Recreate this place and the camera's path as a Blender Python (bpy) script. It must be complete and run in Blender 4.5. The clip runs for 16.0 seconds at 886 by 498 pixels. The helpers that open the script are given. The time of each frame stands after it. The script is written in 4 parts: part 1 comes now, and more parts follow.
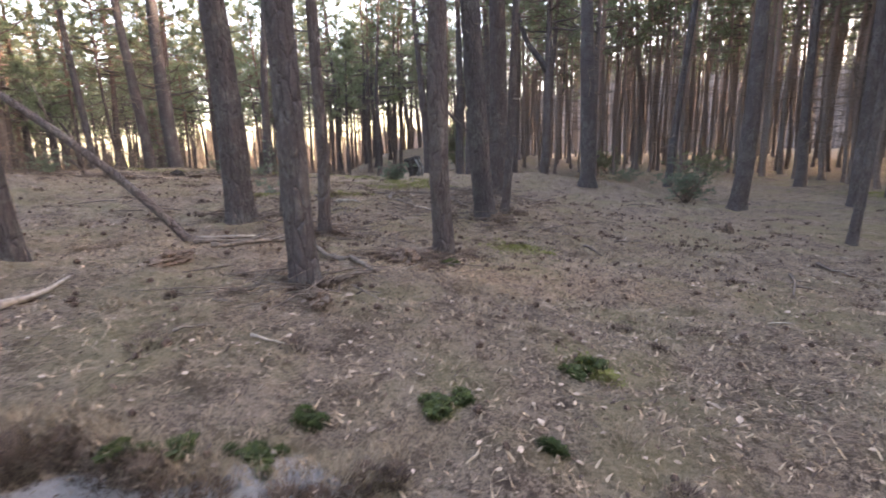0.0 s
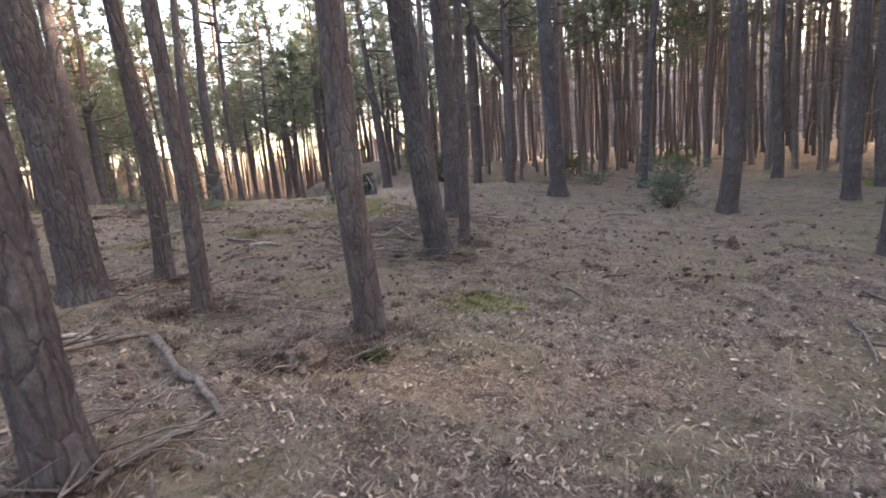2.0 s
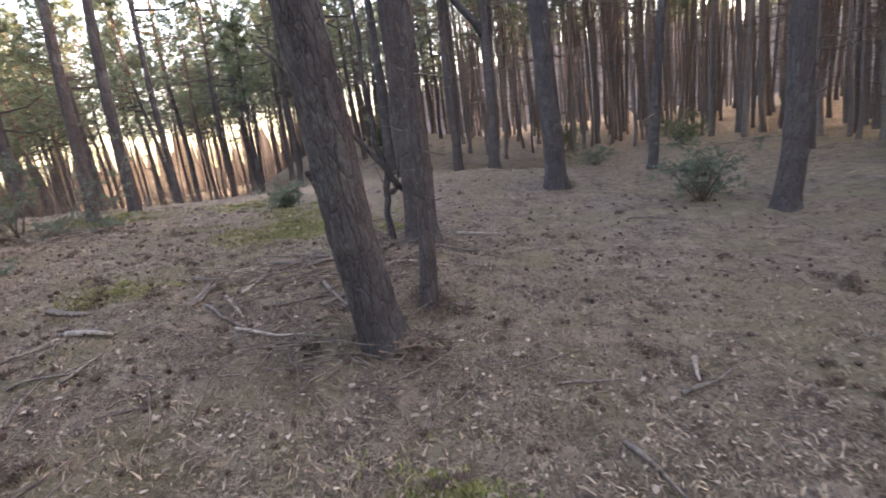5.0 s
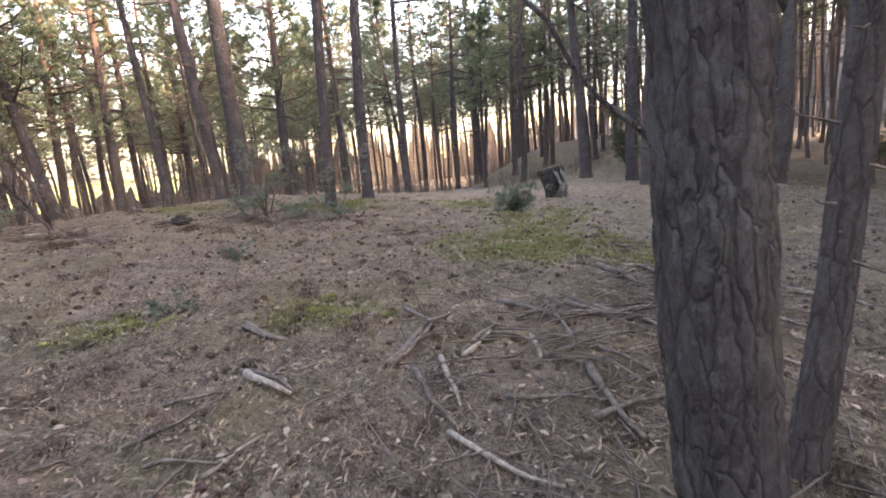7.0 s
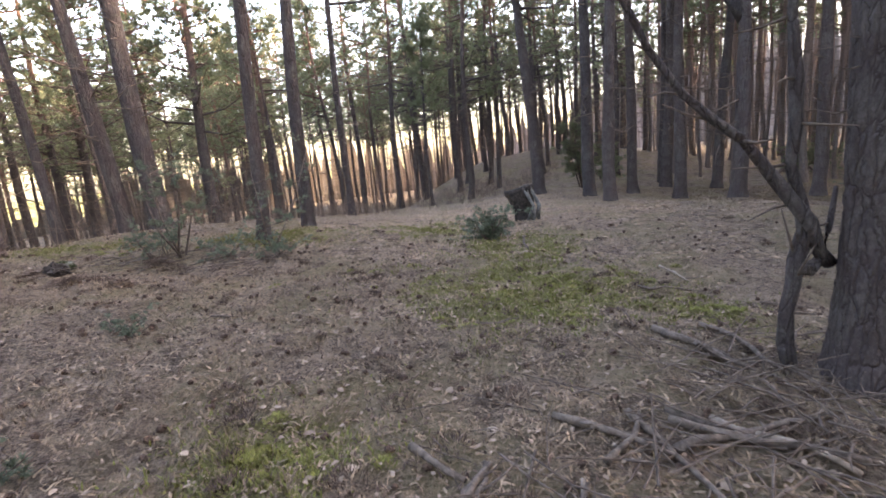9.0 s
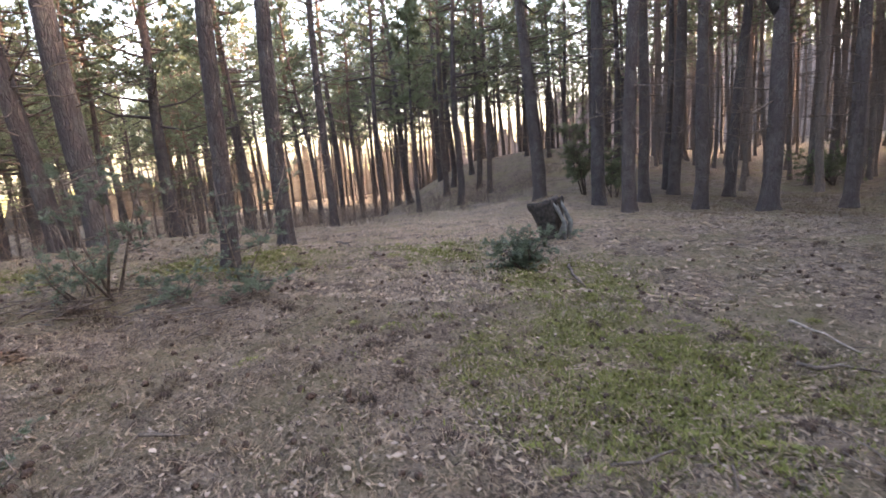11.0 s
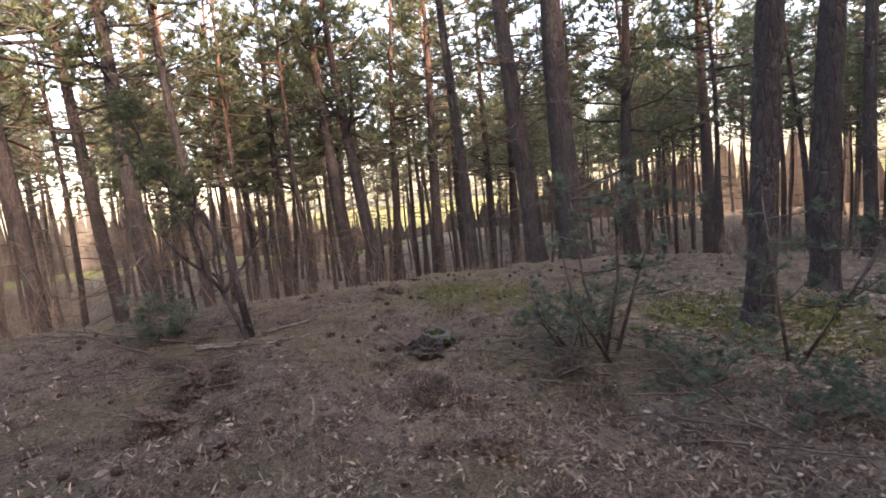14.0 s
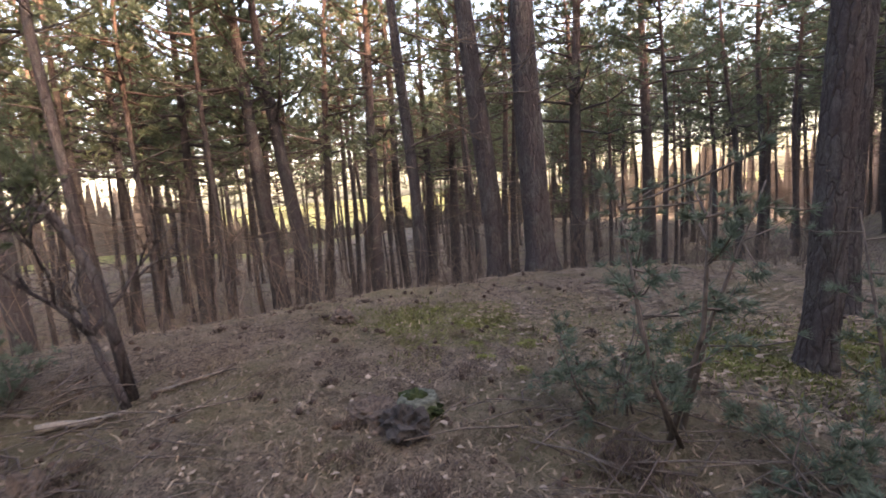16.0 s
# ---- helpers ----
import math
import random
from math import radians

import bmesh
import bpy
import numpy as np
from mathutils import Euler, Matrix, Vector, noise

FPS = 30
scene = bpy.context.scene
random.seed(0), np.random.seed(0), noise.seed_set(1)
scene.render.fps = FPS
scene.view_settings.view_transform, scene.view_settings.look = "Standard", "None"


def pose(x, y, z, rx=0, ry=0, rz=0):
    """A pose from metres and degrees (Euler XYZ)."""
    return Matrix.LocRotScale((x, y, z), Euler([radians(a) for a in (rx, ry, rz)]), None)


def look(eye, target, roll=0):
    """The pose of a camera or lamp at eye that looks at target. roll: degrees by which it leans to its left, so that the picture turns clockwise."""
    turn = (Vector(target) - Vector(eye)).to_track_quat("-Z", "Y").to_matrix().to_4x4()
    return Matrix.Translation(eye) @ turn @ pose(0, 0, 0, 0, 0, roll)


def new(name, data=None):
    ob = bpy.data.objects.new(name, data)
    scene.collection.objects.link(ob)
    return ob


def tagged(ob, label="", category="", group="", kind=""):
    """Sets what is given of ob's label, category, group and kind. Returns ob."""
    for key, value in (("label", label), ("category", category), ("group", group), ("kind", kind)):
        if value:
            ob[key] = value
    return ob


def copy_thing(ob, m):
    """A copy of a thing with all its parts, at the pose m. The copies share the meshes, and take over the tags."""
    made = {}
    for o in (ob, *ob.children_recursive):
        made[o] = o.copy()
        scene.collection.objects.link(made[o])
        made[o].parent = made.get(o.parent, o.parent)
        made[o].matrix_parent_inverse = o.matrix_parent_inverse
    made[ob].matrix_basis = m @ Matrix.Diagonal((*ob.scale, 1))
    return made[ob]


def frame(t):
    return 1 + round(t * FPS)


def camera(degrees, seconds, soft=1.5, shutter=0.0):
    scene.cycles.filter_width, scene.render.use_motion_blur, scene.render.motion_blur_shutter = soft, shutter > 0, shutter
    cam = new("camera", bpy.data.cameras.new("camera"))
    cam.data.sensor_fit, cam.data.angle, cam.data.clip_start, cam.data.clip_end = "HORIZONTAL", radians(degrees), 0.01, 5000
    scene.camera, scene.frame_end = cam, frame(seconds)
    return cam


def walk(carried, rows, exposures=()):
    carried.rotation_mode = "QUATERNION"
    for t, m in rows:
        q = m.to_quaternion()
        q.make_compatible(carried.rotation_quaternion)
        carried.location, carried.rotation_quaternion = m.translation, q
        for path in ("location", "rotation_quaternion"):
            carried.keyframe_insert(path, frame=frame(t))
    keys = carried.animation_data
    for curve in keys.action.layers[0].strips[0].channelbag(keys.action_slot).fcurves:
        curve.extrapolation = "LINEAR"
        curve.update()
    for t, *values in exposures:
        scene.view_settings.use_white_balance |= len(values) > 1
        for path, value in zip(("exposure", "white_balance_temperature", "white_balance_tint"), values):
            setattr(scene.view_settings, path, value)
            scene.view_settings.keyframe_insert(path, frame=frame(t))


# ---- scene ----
cam = camera(84.3, 16.0, soft=1.65, shutter=0.25)
PATH = [
    (0, (0.551, 0.397, 1.052), (0.443, 2.354, 0.654), -1.4),
    (0.5, (0.709, 0.866, 1.119), (0.784, 2.826, 0.727), -2.0),
    (1, (0.710, 1.345, 1.131), (0.824, 3.307, 0.760), -2.9),
    (1.5, (0.787, 1.805, 1.150), (0.907, 3.768, 0.785), -5.1),
    (2, (0.895, 2.277, 1.206), (0.896, 4.241, 0.831), -5.1),
    (2.5, (1.064, 2.797, 1.164), (1.255, 4.751, 0.783), -3.9),
    (3, (1.311, 3.351, 1.139), (1.726, 5.262, 0.720), -4.4),
    (3.2, (1.400, 3.566, 1.100), (1.892, 5.451, 0.650), -3.9),
    (5.3, (1.277, 5.548, 1.504), (1.170, 7.489, 1.030), -7.8),
    (5.5, (1.239, 5.715, 1.507), (1.016, 7.651, 1.059), -7.7),
    (6, (1.086, 6.228, 1.510), (0.482, 8.091, 1.104), -7.2),
    (6.5, (0.802, 6.693, 1.470), (0.012, 8.489, 1.082), -5.5),
    (7, (0.527, 7.152, 1.498), (-0.234, 8.957, 1.093), -5.0),
    (7.5, (0.297, 7.599, 1.547), (-0.366, 9.444, 1.152), -4.2),
    (8, (-0.010, 7.925, 1.568), (-0.526, 9.821, 1.196), -4.1),
    (8.5, (-0.266, 8.184, 1.605), (-0.756, 10.083, 1.215), -4.9),
    (8.7, (-0.370, 8.337, 1.600), (-0.890, 10.232, 1.229), -5.7),
    (10.8, (-1.537, 10.151, 1.771), (-1.917, 12.073, 1.371), -5.2),
    (11, (-1.671, 10.323, 1.746), (-2.070, 12.245, 1.364), -4.9),
    (11.5, (-1.937, 10.706, 1.822), (-2.378, 12.621, 1.453), -6.4),
    (12, (-2.172, 11.094, 1.826), (-2.884, 12.940, 1.528), -7.1),
    (12.5, (-2.482, 11.330, 1.854), (-3.625, 12.944, 1.560), -5.7),
    (13, (-2.916, 11.490, 1.890), (-4.252, 12.963, 1.673), -6.0),
    (13.5, (-3.335, 11.591, 1.849), (-4.920, 12.788, 1.606), -6.0),
    (14, (-3.711, 11.715, 1.890), (-5.421, 12.730, 1.677), -5.6),
    (14.5, (-4.033, 11.741, 1.869), (-5.734, 12.774, 1.672), -3.9),
    (15, (-4.427, 11.758, 1.924), (-6.087, 12.864, 1.780), -4.5),
    (15.5, (-4.779, 11.906, 1.886), (-6.406, 13.047, 1.667), -4.4),
    (16, (-5.103, 12.151, 1.949), (-6.645, 13.401, 1.707), -4.2),
]
walk(cam, [(t, look(eye, target, roll)) for t, eye, target, roll in PATH], [(0.0, 4.15, 8200, 26), (7.0, 4.15, 8200, 26), (9.0, 4.0, 8200, 26), (11.0, 4.0, 8100, 26), (12.5, 3.65, 8100, 28), (14.0, 3.15, 8000, 28), (16.0, 3.25, 8000, 28)])

# ---- light: a bright evening sky, a low sun that only reaches the valley and the crowns ----
SUN_UP, SUN_FROM = 18.0, 84.0   # degrees above the horizon; compass bearing from +y, clockwise
world = bpy.data.worlds.new("sky")
scene.world = world
world.use_nodes = True
sky = world.node_tree.nodes.new("ShaderNodeTexSky")
sky.sky_type, sky.sun_disc = "NISHITA", False
sky.sun_elevation, sky.sun_rotation = radians(SUN_UP), radians(SUN_FROM)
sky.dust_density, sky.ozone_density = 2.5, 1.0
back = world.node_tree.nodes["Background"]
back.inputs["Strength"].default_value = 0.15
world.node_tree.links.new(sky.outputs["Color"], back.inputs["Color"])
sun_data = bpy.data.lights.new("sun", "SUN")
sun_data.energy, sun_data.angle, sun_data.color = 3.0, radians(2.0), (1.0, 0.84, 0.68)
sun = new("sun", sun_data)
_b = radians(SUN_FROM)
sun.matrix_world = look((0, 0, 30), (-math.sin(_b), -math.cos(_b), 30 - math.tan(radians(SUN_UP))))


# ---- materials ----
class Mix:
    """A node material, written as short calls."""

    def __init__(self, name, rough=0.9, spec=0.3):
        self.mat = bpy.data.materials.new(name)
        self.mat.use_nodes = True
        self.t = self.mat.node_tree
        self.out = self.t.nodes["Principled BSDF"]
        self.out.inputs["Roughness"].default_value = rough
        self.out.inputs["Specular IOR Level"].default_value = spec
        self.place = self.t.nodes.new("ShaderNodeTexCoord").outputs["Object"]

    def put(self, socket, value):
        if isinstance(value, bpy.types.NodeSocket):
            self.t.links.new(value, socket)
        elif isinstance(value, (tuple, list)):
            socket.default_value = (*value, 1.0) if len(value) == 3 and len(socket.default_value) == 4 else value
        else:
            socket.default_value = value

    def stretch(self, scale, place=None):
        n = self.t.nodes.new("ShaderNodeMapping")
        self.put(n.inputs["Vector"], place or self.place)
        n.inputs["Scale"].default_value = scale
        return n.outputs["Vector"]

    def noise(self, scale, detail=4.0, rough=0.6, place=None, warp=0.0):
        n = self.t.nodes.new("ShaderNodeTexNoise")
        self.put(n.inputs["Vector"], place or self.place)
        for k, v in (("Scale", scale), ("Detail", detail), ("Roughness", rough), ("Distortion", warp)):
            n.inputs[k].default_value = v
        return n.outputs["Fac"]

    def cells(self, scale, place=None, feature="DISTANCE_TO_EDGE"):
        n = self.t.nodes.new("ShaderNodeTexVoronoi")
        n.feature = feature
        self.put(n.inputs["Vector"], place or self.place)
        n.inputs["Scale"].default_value = scale
        return n.outputs["Distance"]

    def ramp(self, value, a, b, to=(0.0, 1.0)):
        n = self.t.nodes.new("ShaderNodeMapRange")
        n.interpolation_type = "SMOOTHSTEP"
        self.put(n.inputs["Value"], value)
        for k, v in (("From Min", a), ("From Max", b), ("To Min", to[0]), ("To Max", to[1])):
            n.inputs[k].default_value = v
        return n.outputs["Result"]

    def sums(self, op, a, b):
        n = self.t.nodes.new("ShaderNodeMath")
        n.operation = op
        self.put(n.inputs[0], a)
        self.put(n.inputs[1], b)
        return n.outputs[0]

    def blend(self, k, a, b, kind="MIX"):
        n = self.t.nodes.new("ShaderNodeMix")
        n.data_type, n.blend_type = "RGBA", kind
        self.put(n.inputs[0], k)
        self.put(n.inputs[6], a)
        self.put(n.inputs[7], b)
        return n.outputs[2]

    def axis(self, name):
        n = self.t.nodes.new("ShaderNodeSeparateXYZ")
        self.put(n.inputs[0], self.place)
        return n.outputs[name]

    def spots(self, places):
        """1 within soft round patches x, y, radius."""
        total = None
        x, y = self.axis("X"), self.axis("Y")
        for px, py, r in places:
            dx, dy = self.sums("SUBTRACT", x, px), self.sums("SUBTRACT", y, py)
            d = self.sums("SQRT", self.sums("ADD", self.sums("MULTIPLY", dx, dx), self.sums("MULTIPLY", dy, dy)), 0)
            k = self.ramp(d, r * 1.25, r * 0.3)
            total = k if total is None else self.sums("MAXIMUM", total, k)
        return total

    def island(self):
        return self.t.nodes.new("ShaderNodeNewGeometry").outputs["Random Per Island"]

    def one(self):
        return self.t.nodes.new("ShaderNodeObjectInfo").outputs["Random"]

    def done(self, color, height=None, depth=0.01, bump=1.0):
        self.put(self.out.inputs["Base Color"], color)
        if height is not None:
            n = self.t.nodes.new("ShaderNodeBump")
            n.inputs["Strength"].default_value = bump
            n.inputs["Distance"].default_value = depth
            self.put(n.inputs["Height"], height)
            self.put(self.out.inputs["Normal"], n.outputs["Normal"])
        return self.mat


M = {}


def soil():
    m = Mix("forest_floor", 0.95, 0.15)
    fine, mid, big = m.noise(55, 6, 0.75), m.noise(9, 5, 0.65), m.noise(0.9, 4, 0.6)
    long = m.noise(30, 4, 0.7, m.stretch((1, 3.5, 1)), 1.5)
    c = m.blend(m.ramp(fine, 0.36, 0.64), (0.06, 0.046, 0.038), (0.29, 0.23, 0.185))
    speck = m.noise(19, 5, 0.8)
    c = m.blend(m.ramp(speck, 0.6, 0.68, (0, 0.85)), c, (0.4, 0.34, 0.28))
    c = m.blend(m.ramp(speck, 0.44, 0.36, (0, 0.85)), c, (0.04, 0.03, 0.025))
    c = m.blend(m.ramp(long, 0.5, 0.68, (0, 0.6)), c, (0.33, 0.265, 0.2))
    wide = m.noise(3.2, 6, 0.75)
    c = m.blend(m.ramp(wide, 0.52, 0.6, (0, 0.5)), c, (0.32, 0.265, 0.215))
    c = m.blend(m.ramp(wide, 0.46, 0.38, (0, 0.6)), c, (0.06, 0.046, 0.038))
    c = m.blend(m.ramp(mid, 0.53, 0.66, (0, 0.8)), c, (0.05, 0.036, 0.03))
    c = m.blend(m.ramp(big, 0.42, 0.66, (0, 0.5)), c, (0.2, 0.185, 0.095))
    moss = m.spots(MOSS)
    rag = m.noise(7, 5, 0.7)
    k = m.ramp(m.sums("ADD", m.sums("MULTIPLY", moss, 0.62), rag), 0.86, 1.12)
    green = m.blend(m.ramp(m.noise(40, 4, 0.7), 0.35, 0.65), (0.07, 0.075, 0.025), (0.2, 0.2, 0.07))
    c = m.blend(m.sums("MULTIPLY", k, 0.8), c, green)
    pale = m.sums("MULTIPLY", m.spots([(-0.8, 1.75, 0.6), (-0.2, 1.8, 0.5), (-1.4, 1.65, 0.6)]), m.ramp(m.axis("Z"), -0.13, -0.2))
    c = m.blend(m.ramp(m.sums("ADD", pale, m.sums("MULTIPLY", mid, 0.5)), 0.5, 0.8), c, m.blend(mid, (0.2, 0.197, 0.2), (0.45, 0.44, 0.45)))
    meadow = m.ramp(m.axis("X"), -62, -72)
    c = m.blend(meadow, c, m.blend(m.ramp(big, 0.35, 0.65), (0.13, 0.15, 0.05), (0.26, 0.25, 0.11)))
    h = m.sums("ADD", m.sums("ADD", m.sums("MULTIPLY", fine, 0.5), mid), m.sums("MULTIPLY", long, 0.6))
    return m.done(c, h, 0.085, 1.0)


MOSS = [(-1.4, 14.2, 1.9), (-0.5, 14.2, 1.2), (-1.0, 13.2, 1.0), (-2.1, 10.5, 0.7), (-1.4, 16.5, 1.4), (-5.9, 17.0, 1.3), (-6.6, 16.4, 0.9), (-3.4, 18.2, 1.4),
        (1.3, 3.3, 0.16), (0.4, 2.7, 0.16), (1.2, 7.2, 0.6), (15.0, 17.0, 2.2), (-8.8, 15.2, 1.2), (0.6, 13.4, 0.7), (-3.6, 9.6, 0.5)]
M["soil"] = soil()


def bark(name, low, crack, high, rise):
    m = Mix(name, 0.92, 0.2)
    twist = m.t.nodes.new("ShaderNodeVectorMath")
    twist.operation = "MULTIPLY_ADD"
    swirl = m.t.nodes.new("ShaderNodeTexNoise")
    swirl.inputs["Scale"].default_value, swirl.inputs["Detail"].default_value = 9.0, 4.0
    m.put(swirl.inputs["Vector"], m.place)
    m.put(twist.inputs[0], swirl.outputs["Color"])
    twist.inputs[1].default_value = (0.04, 0.04, 0.1)
    m.put(twist.inputs[2], m.place)
    warp = m.stretch((1, 1, 0.2), twist.outputs[0])
    edge, small = m.cells(16, warp), m.cells(52, m.stretch((1, 1, 0.4), twist.outputs[0]))
    grain, soft = m.noise(70, 6, 0.75, m.stretch((1, 1, 0.5))), m.noise(3.5, 4, 0.6)
    streak = m.noise(26, 5, 0.7, m.stretch((1, 1, 0.16)))
    plate = m.blend(m.ramp(grain, 0.3, 0.72), tuple(0.62 * v for v in low), tuple(1.3 * v for v in low))
    plate = m.blend(m.ramp(soft, 0.42, 0.66, (0, 0.7)), plate, (0.115, 0.118, 0.113))
    plate = m.blend(m.ramp(streak, 0.52, 0.7, (0, 0.6)), plate, tuple(0.4 * v for v in low))
    patch = m.noise(38, 4, 0.7, m.stretch((1, 1, 0.4), twist.outputs[0]))
    plate = m.blend(m.ramp(patch, 0.4, 0.6, (0, 0.55)), plate, tuple(0.45 * v for v in low))
    gap = m.sums("ADD", m.ramp(edge, 0.0, 0.05), m.ramp(patch, 0.42, 0.66, (0.0, 0.75)))
    c = m.blend(m.ramp(gap, 0.0, 1.0), crack, plate)
    c = m.blend(m.ramp(small, 0.0, 0.07, (0.55, 1.0)), crack, c)
    flake = m.blend(m.ramp(grain, 0.35, 0.7), tuple(0.6 * v for v in high), high)
    up = m.ramp(m.sums("ADD", m.axis("Z"), m.sums("MULTIPLY", soft, 4.0)), rise, rise + 5.0)
    c = m.blend(m.sums("MULTIPLY", up, 0.85), c, flake)
    c = m.blend(0.2, c, m.blend(m.one(), (0.05, 0.047, 0.05), (0.15, 0.11, 0.095)))
    h = m.sums("ADD", m.ramp(edge, 0.0, 0.16), m.sums("ADD", m.sums("MULTIPLY", grain, 0.6), m.sums("MULTIPLY", streak, 0.8)))
    return m.done(c, h, 0.018, 0.9)


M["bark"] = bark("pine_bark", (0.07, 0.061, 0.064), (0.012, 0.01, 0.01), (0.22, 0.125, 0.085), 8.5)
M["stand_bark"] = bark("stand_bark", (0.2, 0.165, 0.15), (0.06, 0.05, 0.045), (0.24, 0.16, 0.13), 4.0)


def plain(name, a, b, scale=20.0, rough=0.9, by_piece=False, depth=0.004, spec=0.25):
    m = Mix(name, rough, spec)
    g = m.noise(scale, 5, 0.7)
    k = m.ramp(g, 0.3, 0.7)
    if by_piece:
        k = m.sums("ADD", m.sums("MULTIPLY", k, 0.35), m.sums("MULTIPLY", m.island(), 0.65))
    return m.done(m.blend(k, a, b), g, depth, 0.7)


def leafy(name, a, b, scale):
    """Needles: each with its own tone, and partly let through by the light behind them."""
    m = Mix(name, 0.6, 0.25)
    k = m.sums("ADD", m.sums("MULTIPLY", m.ramp(m.noise(scale, 4, 0.6), 0.3, 0.7), 0.4), m.sums("MULTIPLY", m.island(), 0.6))
    c = m.blend(k, a, b)
    mat = m.done(c)
    thin, mix = m.t.nodes.new("ShaderNodeBsdfTranslucent"), m.t.nodes.new("ShaderNodeMixShader")
    mix.inputs[0].default_value = 0.35
    m.put(thin.inputs["Color"], c)
    m.t.links.new(m.out.outputs[0], mix.inputs[1])
    m.t.links.new(thin.outputs[0], mix.inputs[2])
    m.t.links.new(mix.outputs[0], m.t.nodes["Material Output"].inputs["Surface"])
    return mat


M["twig"] = plain("dead_wood", (0.045, 0.036, 0.031), (0.15, 0.12, 0.1), 12)
M["stick"] = plain("weathered_stick", (0.045, 0.036, 0.031), (0.15, 0.125, 0.105), 22)
M["pale_stick"] = plain("pale_stick", (0.13, 0.11, 0.09), (0.29, 0.25, 0.21), 22)
M["needle"] = leafy("pine_needles", (0.07, 0.092, 0.052), (0.185, 0.21, 0.125), 0.6)
M["juniper"] = leafy("juniper_needles", (0.05, 0.08, 0.058), (0.17, 0.21, 0.15), 4)
M["flake"] = plain("dark_bark_flakes", (0.025, 0.018, 0.015), (0.1, 0.07, 0.055), 9, 0.9, True)
M["tussock"] = plain("withered_grass", (0.06, 0.042, 0.03), (0.25, 0.2, 0.14), 3, 0.9, True)
M["bright_moss"] = plain("green_moss", (0.07, 0.08, 0.02), (0.23, 0.235, 0.075), 3, 0.95, True)
M["dark_moss"] = plain("dark_green_moss", (0.012, 0.02, 0.007), (0.04, 0.062, 0.016), 3, 0.95, True)
M["leaf"] = plain("dead_leaf", (0.1, 0.07, 0.05), (0.36, 0.29, 0.23), 9, 0.8, True)
M["straw"] = plain("needle_litter", (0.1, 0.068, 0.046), (0.36, 0.28, 0.2), 9, 0.9, True)
M["cone"] = plain("cone", (0.03, 0.02, 0.016), (0.09, 0.06, 0.045), 60)
M["moss"] = plain("moss_tuft", (0.05, 0.06, 0.016), (0.17, 0.175, 0.055), 12, 0.95, True)
M["lichen"] = plain("lichened_wood", (0.03, 0.034, 0.026), (0.13, 0.135, 0.105), 24)
M["char"] = plain("rotten_dark_wood", (0.012, 0.011, 0.011), (0.06, 0.052, 0.048), 14)
M["old_wood"] = plain("grey_old_wood", (0.05, 0.05, 0.048), (0.15, 0.155, 0.145), 10)

# the lie of the land: a shelf that rises to a crest, a valley past it, a knoll far ahead
def land(x, y):
    z = (0.14 - 0.864 * np.tanh((x + 3) / 6) - 0.117 * np.exp(-((x + 8) / 4) ** 2 - ((y - 14) / 6) ** 2) - 0.002 * np.clip(y, -30, 60)
         + 0.598 * np.exp(-((x - 3) / 4) ** 2 - ((y - 19) / 5) ** 2)
         + 0.196 * np.exp(-((x + 0.5) / 2) ** 2 - ((y - 4.5) / 2.5) ** 2)
         + 0.353 * np.exp(-(x / 3) ** 2 - ((y - 11) / 3) ** 2))
    past = np.clip(-9.8 + 0.13 * (np.clip(y, -40, 70) - 12) - x, 0, 60)
    z = z - 4.2 * (1 - np.exp(-(past / 7.5) ** 2))
    soft = 1.2 * np.log1p(np.exp(np.clip((y - 17.5) / 1.2, -40, 40)))
    z = z - 0.125 * soft / (1 + np.exp(np.clip((x + 3.2) / 1.3, -40, 40))) / (1 + np.exp(np.clip((y - 40) / 4, -40, 40)))
    z = z + 1.7 * np.exp(-((x + 1.5) / 8) ** 2 - ((y - 43) / 9) ** 2)
    z = z + 0.9 / (1 + np.exp(np.clip(-(np.hypot(x, y - 5) - 38) / 5, -40, 40))) / (1 + np.exp(np.clip(-x / 4, -40, 40)))
    # the pale scarp at the start of the walk
    edge = 2.02 + 0.10 * np.sin(x * 4.1) + 0.05 * np.sin(x * 11) + 0.08 * x
    z = z - 0.16 / (1 + np.exp(np.clip((y - edge) / 0.03, -40, 40))) / (1 + np.exp(np.clip((x - 0.25) / 0.08, -40, 40))) * np.exp(-(np.clip(1.6 - y, 0, 9) / 0.6) ** 2)
    return z


def waves(x, y, seed, size):
    """Smooth value noise on arrays, about -1 to 1."""
    u, v = np.asarray(x, float) / size + 37.1 * seed, np.asarray(y, float) / size + 11.7 * seed
    i, j = np.floor(u), np.floor(v)
    fu, fv = u - i, v - j
    fu, fv = fu * fu * (3 - 2 * fu), fv * fv * (3 - 2 * fv)

    def corner(a, b):
        s = np.sin(a * 127.1 + b * 311.7 + seed * 74.7) * 43758.5453
        return 2 * (s - np.floor(s)) - 1
    top = corner(i, j) * (1 - fu) + corner(i + 1, j) * fu
    low = corner(i, j + 1) * (1 - fu) + corner(i + 1, j + 1) * fu
    return top * (1 - fv) + low * fv


def relief(x, y):
    near = np.exp(-(np.hypot(x, y - 9) / 30) ** 2)
    return near * (0.055 * waves(x, y, 1, 1.1) + 0.038 * waves(x, y, 2, 0.42) + 0.024 * waves(x, y, 3, 0.17)) + (1 - near) * 0.25 * waves(x, y, 4, 9.0)


def ground_z(x, y):
    a, b = np.array([float(x)]), np.array([float(y)])
    return float((land(a, b) + relief(a, b))[0])


